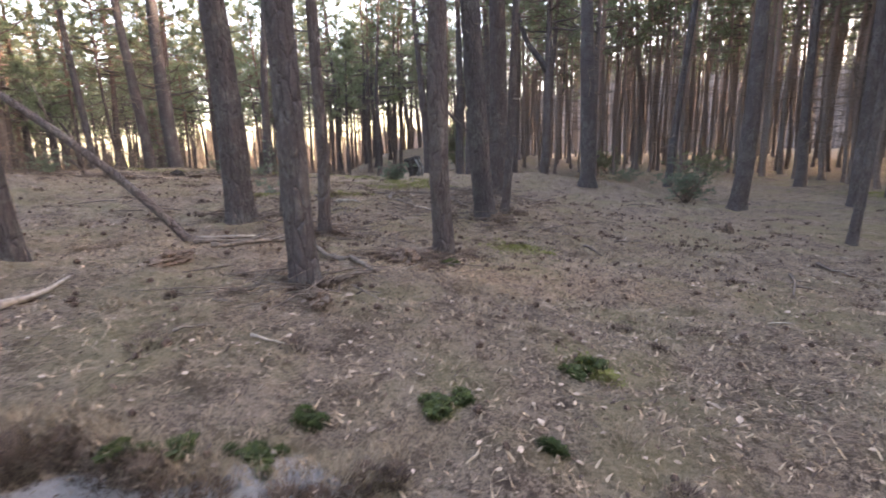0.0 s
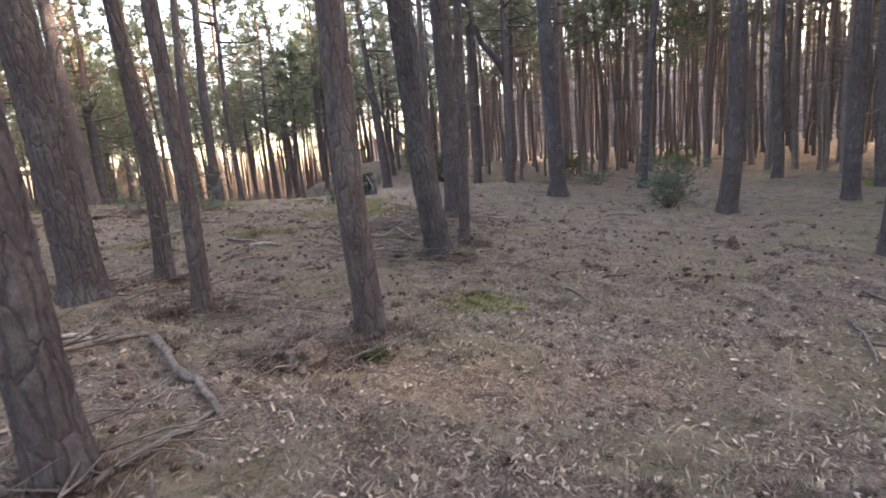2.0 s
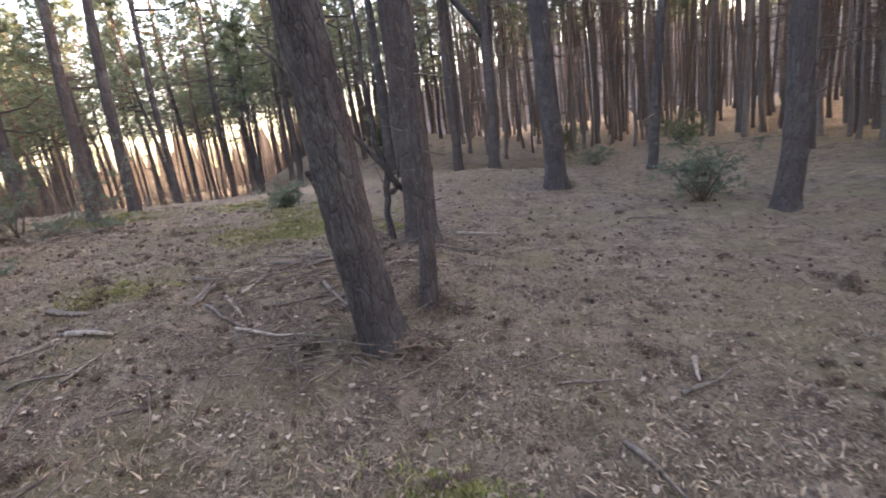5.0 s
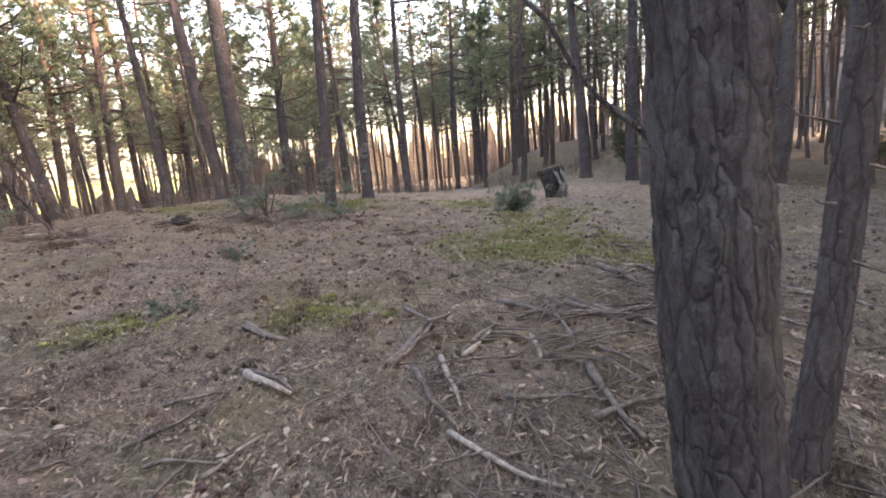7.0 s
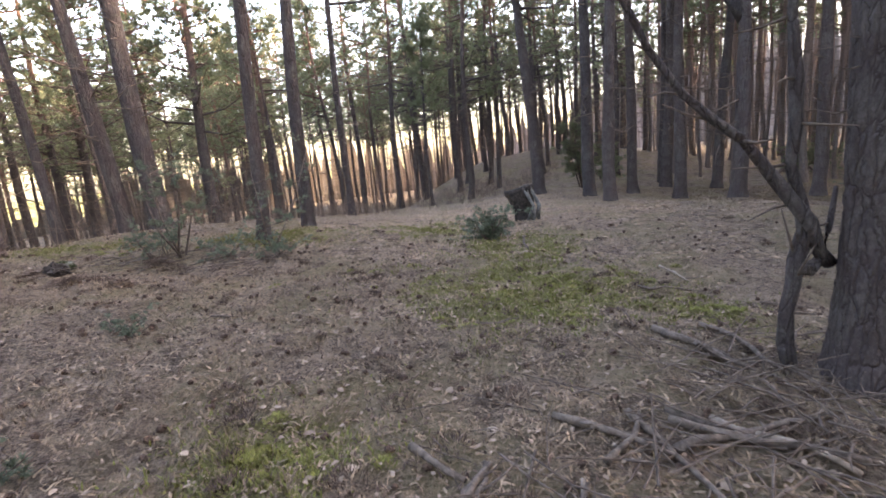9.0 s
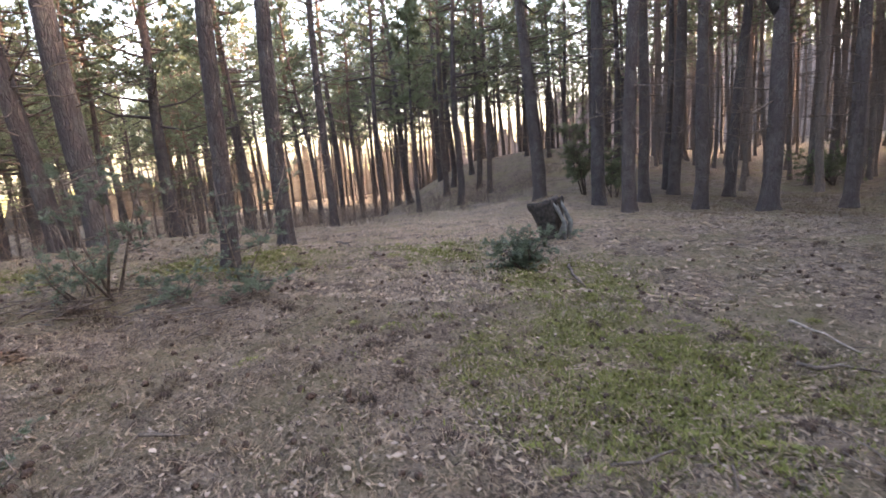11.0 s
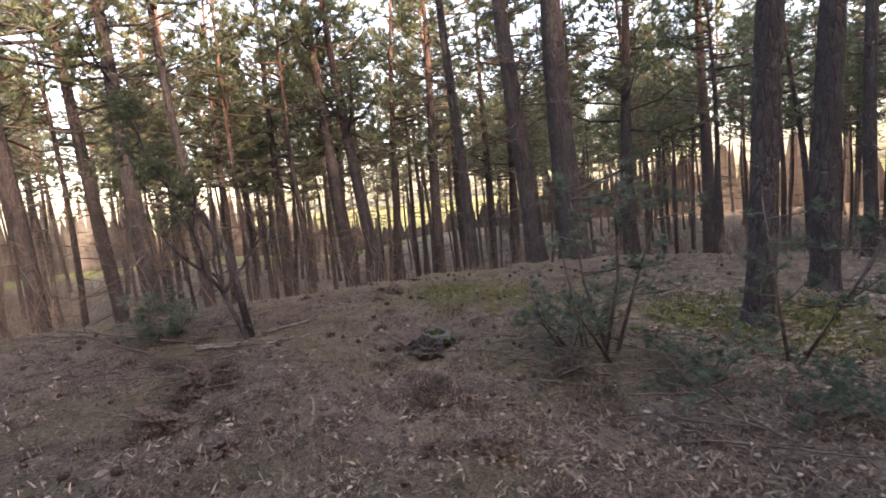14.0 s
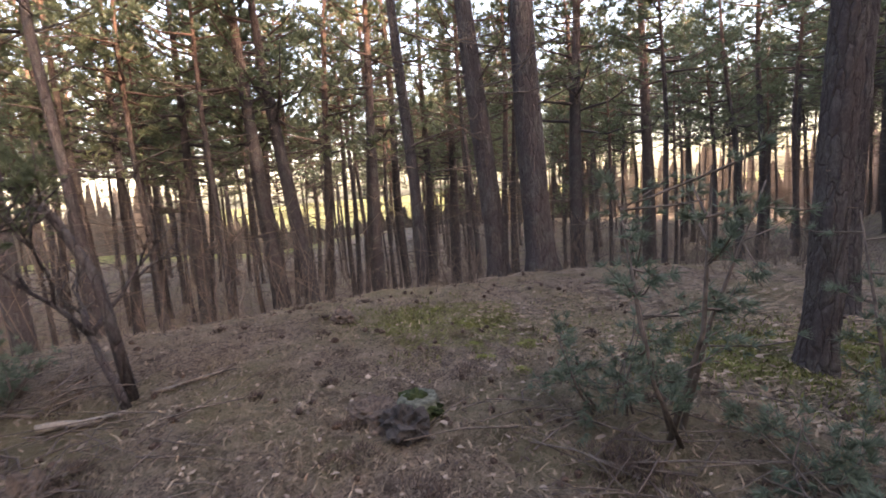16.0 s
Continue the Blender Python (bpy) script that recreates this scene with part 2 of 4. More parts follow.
def link_mesh(name, verts, faces, mat, parent=None, label="", smooth=True):
    me = bpy.data.meshes.new(name)
    me.from_pydata([tuple(v) for v in verts], [], [tuple(int(i) for i in f) for f in faces])
    if smooth:
        me.polygons.foreach_set("use_smooth", [True] * len(me.polygons))
    for m in (mat if isinstance(mat, (list, tuple)) else [mat]):
        me.materials.append(m)
    ob = new(name, me)
    if parent is not None:
        ob.parent = parent
    if label:
        ob["label"] = label
    return ob


def base(name, x=0.0, y=0.0, z=0.0):
    ob = new(name)
    ob.empty_display_size = 0.1
    ob.location = (x, y, z)
    return ob


# ---- shapes ----
class Soup:
    """Vertices and faces gathered for one mesh."""

    def __init__(self):
        self.v, self.f = [], []

    def tube(self, pts, radii, segs=6, cap=True, rough=0.0, rng=None):
        pts = [Vector(p) for p in pts]
        first = len(self.v)
        for i, p in enumerate(pts):
            d = (pts[min(i + 1, len(pts) - 1)] - pts[max(i - 1, 0)]).normalized()
            side = d.cross(Vector((0, 0, 1)) if abs(d.z) < 0.9 else Vector((1, 0, 0))).normalized()
            over = side.cross(d)
            for k in range(segs):
                a = 2 * math.pi * k / segs
                r = radii[i] * (1 + (rough * (rng.random() - 0.5) if rng else 0))
                self.v.append(p + side * (math.cos(a) * r) + over * (math.sin(a) * r))
        for i in range(len(pts) - 1):
            for k in range(segs):
                a, b = first + i * segs + k, first + i * segs + (k + 1) % segs
                self.f.append((a, b, b + segs, a + segs))
        if cap:
            self.f.append(tuple(first + k for k in reversed(range(segs))))
            self.f.append(tuple(first + (len(pts) - 1) * segs + k for k in range(segs)))

    def blade(self, p, d, length, width, rng):
        d = d.normalized()
        side = d.cross(Vector((rng.uniform(-1, 1), rng.uniform(-1, 1), rng.uniform(-1, 1)))).normalized() * width / 2
        n = len(self.v)
        self.v += [p - side, p + side, p + d * length]
        self.f.append((n, n + 1, n + 2))

    def tuft(self, p, d, count, length, width, rng, spread=0.9):
        for _ in range(count):
            w = d.normalized() + Vector((rng.gauss(0, spread), rng.gauss(0, spread), rng.gauss(0, spread) * 0.8))
            self.blade(p, w, length * rng.uniform(0.6, 1.1), width, rng)


def bark_depth(a, z, R, seed):
    """Plates and cracks of pine bark round the trunk, in metres."""
    c = Vector((math.cos(a) * R * 36, math.sin(a) * R * 36, z * 6 + seed * 9.3))
    c += 0.5 * Vector((noise.noise(c * 0.9), noise.noise(c * 0.9 + Vector((7, 1, 3))), noise.noise(c * 0.6 + Vector((2, 5, 9)))))
    d = noise.voronoi(c)[0]
    crack = min(1.0, (d[1] - d[0]) / 0.28)
    plate = noise.noise(c * 0.55) * 0.5 + noise.noise(c * 2.1) * 0.35
    return (crack ** 0.7 - 0.6) * 1.0 + plate * 0.6


def trunk_part(parent, R, H, segs, seed, detail, wander=0.05, mat=None):
    rng = random.Random(seed)
    zs, z = [], -0.35
    while z < H:
        zs.append(z)
        if detail:
            z += 0.03 if z < 2.6 else 0.12 if z < 5 else 0.9
        else:
            z += 0.35 if z < 0.9 else 1.4
    zs.append(H)
    px, py = rng.uniform(0, 6.28), rng.uniform(0, 6.28)
    verts, faces = [], []
    for z in zs:
        up = max(0.0, z) / H
        r = R * (1 - 0.86 * up ** 1.15) + R * 0.33 * math.exp(-max(0.0, z) / 0.16)
        cx, cy = wander * math.sin(z * 0.55 + px) * min(1, max(0, z)), wander * math.sin(z * 0.43 + py) * min(1, max(0, z))
        for k in range(segs):
            a = 2 * math.pi * k / segs
            rr = r * (1 + 0.09 * math.sin(3 * a + seed) * math.exp(-max(0, z) / 0.3))
            if detail and z < 6:
                rr += bark_depth(a, z, R, seed) * min(0.017, R * 0.1)
            else:
                rr *= 1 + 0.05 * math.sin(a * 2 + z * 3 + seed)
            verts.append((cx + math.cos(a) * rr, cy + math.sin(a) * rr, z))
    for i in range(len(zs) - 1):
        for k in range(segs):
            a, b = i * segs + k, i * segs + (k + 1) % segs
            faces.append((a, b, b + segs, a + segs))
    faces.append(tuple((len(zs) - 1) * segs + k for k in range(segs)))
    return link_mesh("trunk", verts, faces, mat or M["bark"], parent)


def limbs_part(parent, R, H, low, seed, count, mat=None, apart=False):
    """Dead, bare side branches below the crown; apart: each one a part of its own."""
    rng, s = random.Random(seed + 5), Soup()
    for _ in range(count):
        z = rng.uniform(low, H * (0.4 if apart else 0.62))
        a, L = rng.uniform(0, 6.28), rng.choice((0.06, 0.1, 0.15, 0.35) if apart else (0.4, 0.9, 1.5, 2.3)) * rng.uniform(0.7, 1.2)
        r = R * (1 - 0.86 * (z / H) ** 1.15) * 0.8
        d = Vector((math.cos(a), math.sin(a), rng.uniform(-0.25, 0.35)))
        p = Vector((math.cos(a) * r, math.sin(a) * r, z))
        q = p + d * L * 0.5 + Vector((0, 0, rng.uniform(-0.1, 0.05))) * L
        e = q + d * L * 0.5 + Vector((rng.uniform(-0.3, 0.3), rng.uniform(-0.3, 0.3), rng.uniform(-0.1, 0.3))) * L
        t = 0.006 + 0.006 * L
        s.tube((p, q, e), (t, t * 0.65, t * 0.25), 5, cap=False)
        if L > 0.6:
            for _ in range(4):
                w = p.lerp(q, rng.uniform(0.5, 1)) if rng.random() < 0.4 else q.lerp(e, rng.random())
                v = w + Vector((rng.gauss(0, 0.3), rng.gauss(0, 0.3), rng.gauss(0.05, 0.2))) * L * 0.45
                s.tube((w, v, v + (v - w) * 0.6 + Vector((0, 0, rng.uniform(-0.1, 0.12)))), (t * 0.4, t * 0.25, t * 0.1), 3, cap=False)
        if apart:
            link_mesh("dead_branch", s.v, s.f, mat or M["twig"], parent)
            s = Soup()
    if not apart:
        tagged(link_mesh("deadwood", s.v, s.f, mat or M["twig"], parent), kind="stuff")


def crown_part(parent, H, start, spread, seed, limbs, tufts, blades, size=0.3):
    rng, s, n = random.Random(seed + 9), Soup(), Soup()
    for i in range(limbs):
        z = start + (H - start) * (i + rng.random()) / limbs
        up = (z - start) / (H - start)
        L = spread * (1 - 0.75 * up) * rng.uniform(0.55, 1.1)
        a = rng.uniform(0, 6.28)
        d = Vector((math.cos(a), math.sin(a), rng.uniform(-0.1, 0.5) + 0.5 * up))
        p = Vector((0, 0, z))
        q, e = p + d * L * 0.5 + Vector((0, 0, -0.1 * L)), p + d * L
        t = 0.02 + 0.014 * L
        s.tube((p, q, e), (t, t * 0.6, t * 0.2), 4, cap=False)
        for _ in range(tufts):
            k = rng.uniform(0.35, 1.05)
            c = (p.lerp(q, k * 2) if k < 0.5 else q.lerp(e, k * 2 - 1)) + Vector((rng.gauss(0, 0.16), rng.gauss(0, 0.16), rng.gauss(0.02, 0.1))) * L
            n.tuft(c, d + Vector((0, 0, 0.6)), blades, size, size * 0.18, rng)
    tagged(link_mesh("limb_wood", s.v, s.f, M["bark"], parent), kind="stuff")
    return link_mesh("crown", n.v, n.f, M["needle"], parent, smooth=False)


def stand(x, y, lx, ly, turn=0.0, size=1.0, sink=0.04):
    """The pose of a tree at x, y that leans by lx, ly metres a metre."""
    up = Vector((lx, ly, 1)).normalized()
    q = Vector((0, 0, 1)).rotation_difference(up).to_matrix().to_4x4()
    return Matrix.Translation((x, y, ground_z(x, y) - sink)) @ q @ pose(0, 0, 0, 0, 0, turn) @ Matrix.Scale(size, 4)


# ---- ground ----
def steps(spans):
    out = []
    for a, b, d in spans:
        out += list(np.arange(a, b, d))
    return np.array(out + [spans[-1][1]])


def build_ground():
    xs = steps([(-600, -100, 50), (-100, -30, 5), (-30, -14, 0.8), (-14, -11, 0.2), (-11, 8, 0.075), (8, 16, 0.3), (16, 40, 1.5), (40, 100, 6), (100, 600, 50)])
    ys = steps([(-600, -60, 60), (-60, -4, 4), (-4, 1, 0.25), (1, 21, 0.075), (21, 32, 0.3), (32, 60, 1.5), (60, 120, 6), (120, 600, 60)])
    X, Y = np.meshgrid(xs, ys)
    Z = land(X, Y) + relief(X, Y)
    nx, ny = len(xs), len(ys)
    verts = np.stack([X.ravel(), Y.ravel(), Z.ravel()], 1)
    i, j = np.meshgrid(np.arange(nx - 1), np.arange(ny - 1))
    a = (j * nx + i).ravel()
    faces = np.stack([a, a + 1, a + nx + 1, a + nx], 1)
    ob = link_mesh("ground", verts.tolist(), faces.tolist(), M["soil"])
    tagged(ob, "forest floor of brown pine needles, dead leaves and moss", "ground", kind="structure")


build_ground()


# ---- pines that stand near the path: x, y, lean x, lean y, radius ----
NEAR_PINES = [
    (-2.54, 6.86, -0.045, -0.002, 0.178),
    (-0.77, 4.16, -0.042, -0.001, 0.109),
    (-1.33, 6.60, 0.016, -0.001, 0.079),
    (-2.18, 7.58, -0.011, 0.001, 0.092),
    (0.25, 6.17, 0.008, 0.000, 0.116),
    (0.86, 8.95, -0.080, -0.050, 0.175),
    (1.22, 9.65, 0.065, 0.007, 0.078),
    (1.20, 11.95, 0.013, 0.003, 0.215),
    (-6.15, 16.59, 0.076, 0.016, 0.122),
    (-6.43, 18.75, 0.047, 0.010, 0.150),
    (6.97, 8.83, 0.052, -0.011, 0.074),
    (9.94, 10.68, -0.024, 0.005, 0.201),
    (-3.22, 4.18, -0.055, -0.003, 0.080),
    (7.40, 13.26, 0.035, -0.007, 0.199),
    (11.00, 14.17, -0.001, 0.000, 0.177),
]
AHEAD_PINES = [
    (4.33, 16.39, -0.022, -0.001, 0.246),
    (4.90, 29.37, 0.060, -0.025, 0.192),
    (3.19, 29.84, 0.034, -0.007, 0.216),
    (-7.47, 23.32, 0.018, 0.004, 0.116),
    (-6.86, 30.93, 0.021, 0.004, 0.098),
    (-6.50, 35.74, 0.023, 0.005, 0.166),
    (-4.81, 36.32, 0.038, 0.008, 0.156),
    (-1.67, 28.05, -0.056, -0.012, 0.242),
    (0.15, 26.26, -0.005, -0.001, 0.206),
    (0.63, 23.86, 0.018, 0.004, 0.179),
    (1.64, 27.22, -0.008, -0.002, 0.177),
    (2.85, 25.64, 0.011, 0.002, 0.190),
    (4.18, 24.56, 0.029, 0.006, 0.227),
    (6.74, 25.81, 0.021, 0.004, 0.190),
    (3.22, 31.17, 0.027, 0.006, 0.126),
]
RIGHT_PINES = [
    (8.16, 19.67, 0.070, -0.026, 0.145),
    (13.71, 20.67, -0.013, 0.003, 0.190),
    (15.31, 17.64, 0.026, -0.006, 0.133),
    (13.44, 15.91, -0.076, 0.000, 0.190),
    (17.24, 22.94, 0.005, -0.001, 0.124),
]
CREST_PINES = [
    (-15.05, 26.07, 0.012, 0.020, 0.275),
    (-10.59, 18.79, -0.010, -0.016, 0.255),
    (-11.40, 18.55, -0.033, -0.054, 0.200),
    (-22.59, 27.05, 0.009, 0.014, 0.277),
    (-23.20, 26.04, 0.010, 0.017, 0.249),
    (-19.40, 20.80, 0.014, 0.023, 0.249),
    (-23.95, 20.97, 0.043, 0.071, 0.229),
    (-18.69, 18.16, -0.045, -0.073, 0.259),
    (-19.14, 17.41, -0.028, -0.047, 0.259),
    (-22.31, 15.96, 0.001, 0.002, 0.208),
    (-23.43, 14.06, 0.019, 0.032, 0.187),
    (-22.78, 13.21, -0.013, -0.022, 0.177),
    (-16.79, 11.70, -0.021, -0.034, 0.216),
    (-19.53, 10.97, -0.043, -0.070, 0.195),
    (-16.93, 9.49, -0.013, -0.021, 0.185),
    (-15.31, 31.55, -0.009, -0.014, 0.300),
]


def pine(x, y, lx, ly, R, seed, detail=True):
    rng = random.Random(seed)
    H = 15 + rng.uniform(-2, 2) if R > 0.1 else 8.5
    ob = base("pine_tree")
    trunk_part(ob, R, H, (64 if R > 0.15 else 44) if detail else 14, seed, detail)
    if detail:
        limbs_part(ob, R, H, 1.0 if R > 0.1 else 0.7, seed, 18, apart=True)
    else:
        limbs_part(ob, R, H, 1.6, seed, 44)
    low = 0.44 if not detail and x < -4 else 0.5
    crown_part(ob, H, H * low, 2.6 if R > 0.1 else 1.3, seed, 24 if detail else 36, 9, 12, 0.32)
    ob.matrix_basis = stand(x, y, lx, ly, 0)
    kind = "stout" if R > 0.2 else "slender" if R < 0.1 else "tall"
    lean = " leaning" if math.hypot(lx, ly) > 0.06 else ""
    tagged(ob, f"{kind}{lean} pine with grey-brown plated bark on needle litter", "pine tree", "pines of the wood")
    return ob


for i, row in enumerate(NEAR_PINES):
    pine(*row, seed=i + 1)
for i, row in enumerate(AHEAD_PINES + RIGHT_PINES + CREST_PINES):
    pine(*row, seed=i + 60, detail=False)


def fork(x, y):
    """A second stem that leaves a pine's trunk at half its height."""
    tree = min((o for o in scene.objects if o.name.startswith("pine_tree")), key=lambda o: (o.matrix_basis.translation.xy - Vector((x, y))).length)
    s = Soup()
    pts = [Vector(p) for p in ((0.0, 0, 4.9), (-0.35, 0, 5.5), (-1.0, -0.1, 6.2), (-1.5, -0.1, 7.4), (-1.6, -0.2, 9.0), (-1.5, -0.2, 11.0))]
    s.tube(pts, (0.16, 0.14, 0.12, 0.1, 0.07, 0.02), 9)
    link_mesh("forked_limb", s.v, s.f, M["bark"], tree)


fork(4.18, 24.56)


# ---- the rest of the wood: a few grown once, then set out ----
def grown(seed, R, H, start, spread, limbs, tufts, blades, dead, size=0.38, mat=None):
    ob = base("pine_tree")
    trunk_part(ob, R, H, 9, seed, False, 0.1, mat)
    limbs_part(ob, R, H, 2.0, seed, dead)
    crown_part(ob, H, start, spread, seed, limbs, tufts, blades, size)
    return ob


def set_out(kinds, places, label, group):
    used = set()
    for n, (x, y, lx, ly, size) in enumerate(places):
        k = kinds[n % len(kinds)]
        m = stand(x, y, lx, ly, (n * 77) % 360, size)
        if k in used:
            ob = copy_thing(k, m)
        else:
            ob = k
            ob.matrix_basis = m
            used.add(k)
        tagged(ob, label, "pine tree", group)


def join_far(name, kinds, places, label, category):
    """The trees too far and too many to tell apart, as one mesh."""
    co, faces, slots, mats, start = [], [], [], [], 0
    for n, (x, y, lx, ly, size) in enumerate(places):
        k = kinds[n % len(kinds)]
        m = np.array(stand(x, y, lx, ly, (n * 77) % 360, size))
        for part in k.children:
            me = part.data
            if me.materials[0] not in mats:
                mats.append(me.materials[0])
            v = np.zeros(len(me.vertices) * 3)
            me.vertices.foreach_get("co", v)
            co.append(v.reshape(-1, 3) @ m[:3, :3].T + m[:3, 3])
            faces += [tuple(i + start for i in p.vertices) for p in me.polygons]
            slots += [mats.index(me.materials[0])] * len(me.polygons)
            start += len(me.vertices)
    ob = link_mesh(name, np.concatenate(co).tolist(), faces, mats, smooth=False)
    ob.data.polygons.foreach_set("material_index", slots)
    return tagged(ob, label, category, kind="stuff")


taken = [(r[0], r[1]) for r in NEAR_PINES + AHEAD_PINES + RIGHT_PINES + CREST_PINES]


def scatter(rng, count, gap, spot):
    """Places at least gap metres apart within a region, the nearest first."""
    out = []
    for _ in range(count * 25):
        if len(out) == count:
            break
        p = spot(rng)
        if p is None or any((p[0] - q[0]) ** 2 + (p[1] - q[1]) ** 2 < gap * gap for q in taken):
            continue
        taken.append(p)
        out.append((p[0], p[1], rng.gauss(0, 0.025), rng.gauss(0, 0.02), rng.uniform(0.8, 1.15)))
    return sorted(out, key=lambda p: math.hypot(p[0] + 2, p[1] - 9))


def valley(rng):
    d, y = 4 + 50 * rng.random() ** 1.1, rng.uniform(-16, 75)
    return (-10 + 0.13 * (y - 12) - d, y)


def plantation(rng):
    a, r = rng.uniform(0.02, 1.75), 21 + 45 * rng.random() ** 1.3
    x, y = 1 + r * math.sin(a), 4 + r * math.cos(a)
    return (x, y) if x > 2 + 0.1 * (y - 20) and (y > 29 or x > 15) else None


def knoll(rng):
    return (rng.uniform(-14, 10), rng.uniform(32, 66))


# places out of view, densest towards the sun, to keep it off the floor
def behind(rng):
    a = rng.uniform(1.45, 2.3) if rng.random() < 0.55 else rng.uniform(1.8, 4.5)
    r = rng.uniform(11, 48)
    x, y = -1 + r * math.sin(a), 4 + r * math.cos(a)
    return (x, y)


rng = random.Random(11)
valley_kinds = [grown(200 + i, 0.11 + 0.014 * i, 14 + i, 7.6 + 0.5 * i, 2.6, 44, 9, 13, 40, 0.31) for i in range(5)]
thin_valley = [grown(220 + i, 0.11 + 0.016 * i, 14 + i, 7.4 + 0.6 * i, 2.8, 54, 8, 9, 16, 0.36) for i in range(4)]
places = scatter(rng, 300, 1.5, valley)
set_out(valley_kinds, places[:95], "slender pine with reddish upper bark in the valley", "pines in the valley")
join_far("far_valley_woods", thin_valley, places[95:], "far pines with green crowns down in the valley", "woods")
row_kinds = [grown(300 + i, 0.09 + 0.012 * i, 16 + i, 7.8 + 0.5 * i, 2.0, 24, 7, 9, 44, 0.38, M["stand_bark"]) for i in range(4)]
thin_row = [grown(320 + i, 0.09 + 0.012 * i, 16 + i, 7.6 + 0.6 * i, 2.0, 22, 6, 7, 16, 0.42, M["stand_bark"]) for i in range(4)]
places = scatter(rng, 680, 0.95, plantation)
set_out(row_kinds, places[:110], "straight slim pine in a dense dark stand", "pines of the dense stand")
join_far("dense_pine_stand", thin_row, places[110:], "dense dark stand of straight slim pine trunks", "woods")
knoll_kinds = [grown(400 + i, 0.16, 15, 4.5 + i, 2.6, 32, 9, 12, 40, 0.32) for i in range(3)]
set_out(knoll_kinds, scatter(rng, 66, 2.0, knoll), "pine with a low green crown by the knoll", "pines by the knoll")
# unseen pines, added only to shade the ground near the path
back_kinds = [grown(500 + i, 0.17, 15, 7, 2.8, 22, 8, 9, 16) for i in range(2)]
join_far("woods_behind", back_kinds, scatter(rng, 170, 1.8, behind), "unseen pines added behind the path to block the low sun", "woods")
for k in back_kinds + thin_valley + thin_row:
    for part in list(k.children):
        bpy.data.objects.remove(part)
    bpy.data.objects.remove(k)


def far_woods():
    """The dim wood past the dense stand and the slope past the valley, far off, with a ragged top."""
    rng, verts, faces = random.Random(5), [], []
    n = 1500
    for i in range(n):
        a = 2 * math.pi * i / n
        left = max(0.0, -math.sin(a))
        open_field = math.exp(-((math.degrees(a) - 303) / 11) ** 2)
        x, y = 1 + 82 * math.sin(a), 4 + 82 * math.cos(a)
        g = ground_z(x, y)
        right = min(1.0, max(0.0, (a + 0.02) / 0.2)) * (a < 2.6)
        ragged = rng.uniform(-5.5, 4.5) * right + rng.uniform(-3.5, 3.5) * (1 - right)
        tall = (5.5 + 9.5 * right + 1.5 * left + ragged + 0.6 * math.sin(i * 0.13)) * (1 - 0.75 * open_field)
        verts += [(x, y, g - 2), (x, y, g + tall)]
    for i in range(n):
        j = (i + 1) % n
        faces.append((2 * i, 2 * j, 2 * j + 1, 2 * i + 1))
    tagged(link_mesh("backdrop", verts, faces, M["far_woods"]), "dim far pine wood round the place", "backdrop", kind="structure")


# lit trunks, shade between them and paler haze on the right, painted as stripes
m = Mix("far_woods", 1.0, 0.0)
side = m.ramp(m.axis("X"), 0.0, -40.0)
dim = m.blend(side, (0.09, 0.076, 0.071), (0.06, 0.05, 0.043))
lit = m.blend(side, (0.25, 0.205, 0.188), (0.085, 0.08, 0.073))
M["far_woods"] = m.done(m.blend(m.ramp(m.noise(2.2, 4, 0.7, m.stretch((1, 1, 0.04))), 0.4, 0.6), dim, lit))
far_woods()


# ---- sticks on the ground: x, y, direction, length, radius ----
STICKS_A = [
    (-0.98, 10.14, 86, 0.95, 0.029),
    (-1.67, 9.33, -18, 0.51, 0.032),
    (-1.97, 9.07, 29, 0.39, 0.015),
    (-2.27, 10.03, -12, 0.51, 0.027),
    (-0.64, 9.56, -44, 0.70, 0.024),
    (-0.58, 9.71, -56, 0.51, 0.023),
    (-0.55, 10.26, 83, 0.57, 0.026),
    (-1.20, 10.57, -36, 0.41, 0.028),
    (-0.36, 10.98, -26, 0.70, 0.028),
    (-0.15, 10.24, -68, 0.41, 0.025),
    (0.32, 11.11, 26, 0.93, 0.027),
    (0.27, 12.32, -47, 0.59, 0.035),
    (0.32, 11.03, -12, 0.83, 0.031),
    (-0.11, 9.17, -18, 0.65, 0.022),
    (0.36, 9.81, -62, 0.69, 0.032),
    (0.49, 9.76, 46, 0.57, 0.022),
    (-1.55, 8.62, 19, 0.43, 0.015),
    (-1.36, 8.74, 78, 0.35, 0.014),
]
STICKS_B = [
    (-2.29, 8.41, 56, 0.18, 0.014),
    (-0.38, 10.37, 8, 0.24, 0.020),
    (-0.97, 10.15, 87, 0.94, 0.026),
    (-0.55, 10.26, 85, 0.62, 0.023),
    (-2.26, 9.97, -11, 0.50, 0.026),
    (-0.10, 10.72, -67, 0.98, 0.024),
    (0.16, 11.10, -28, 0.55, 0.026),
    (0.41, 11.07, -33, 0.63, 0.027),
    (0.32, 12.21, -48, 0.64, 0.030),
    (0.61, 12.33, -72, 0.97, 0.025),
    (1.07, 11.02, 43, 1.12, 0.021),
    (1.17, 10.77, -3, 0.75, 0.020),
    (1.64, 11.58, -10, 0.60, 0.023),
    (0.39, 10.29, -28, 0.40, 0.018),
    (-0.31, 10.96, 65, 0.51, 0.022),
    (2.12, 12.65, -11, 0.60, 0.029),
    (-0.79, 5.17, -50, 1.59, 0.035),
    (-0.48, 4.36, 67, 0.72, 0.021),
]
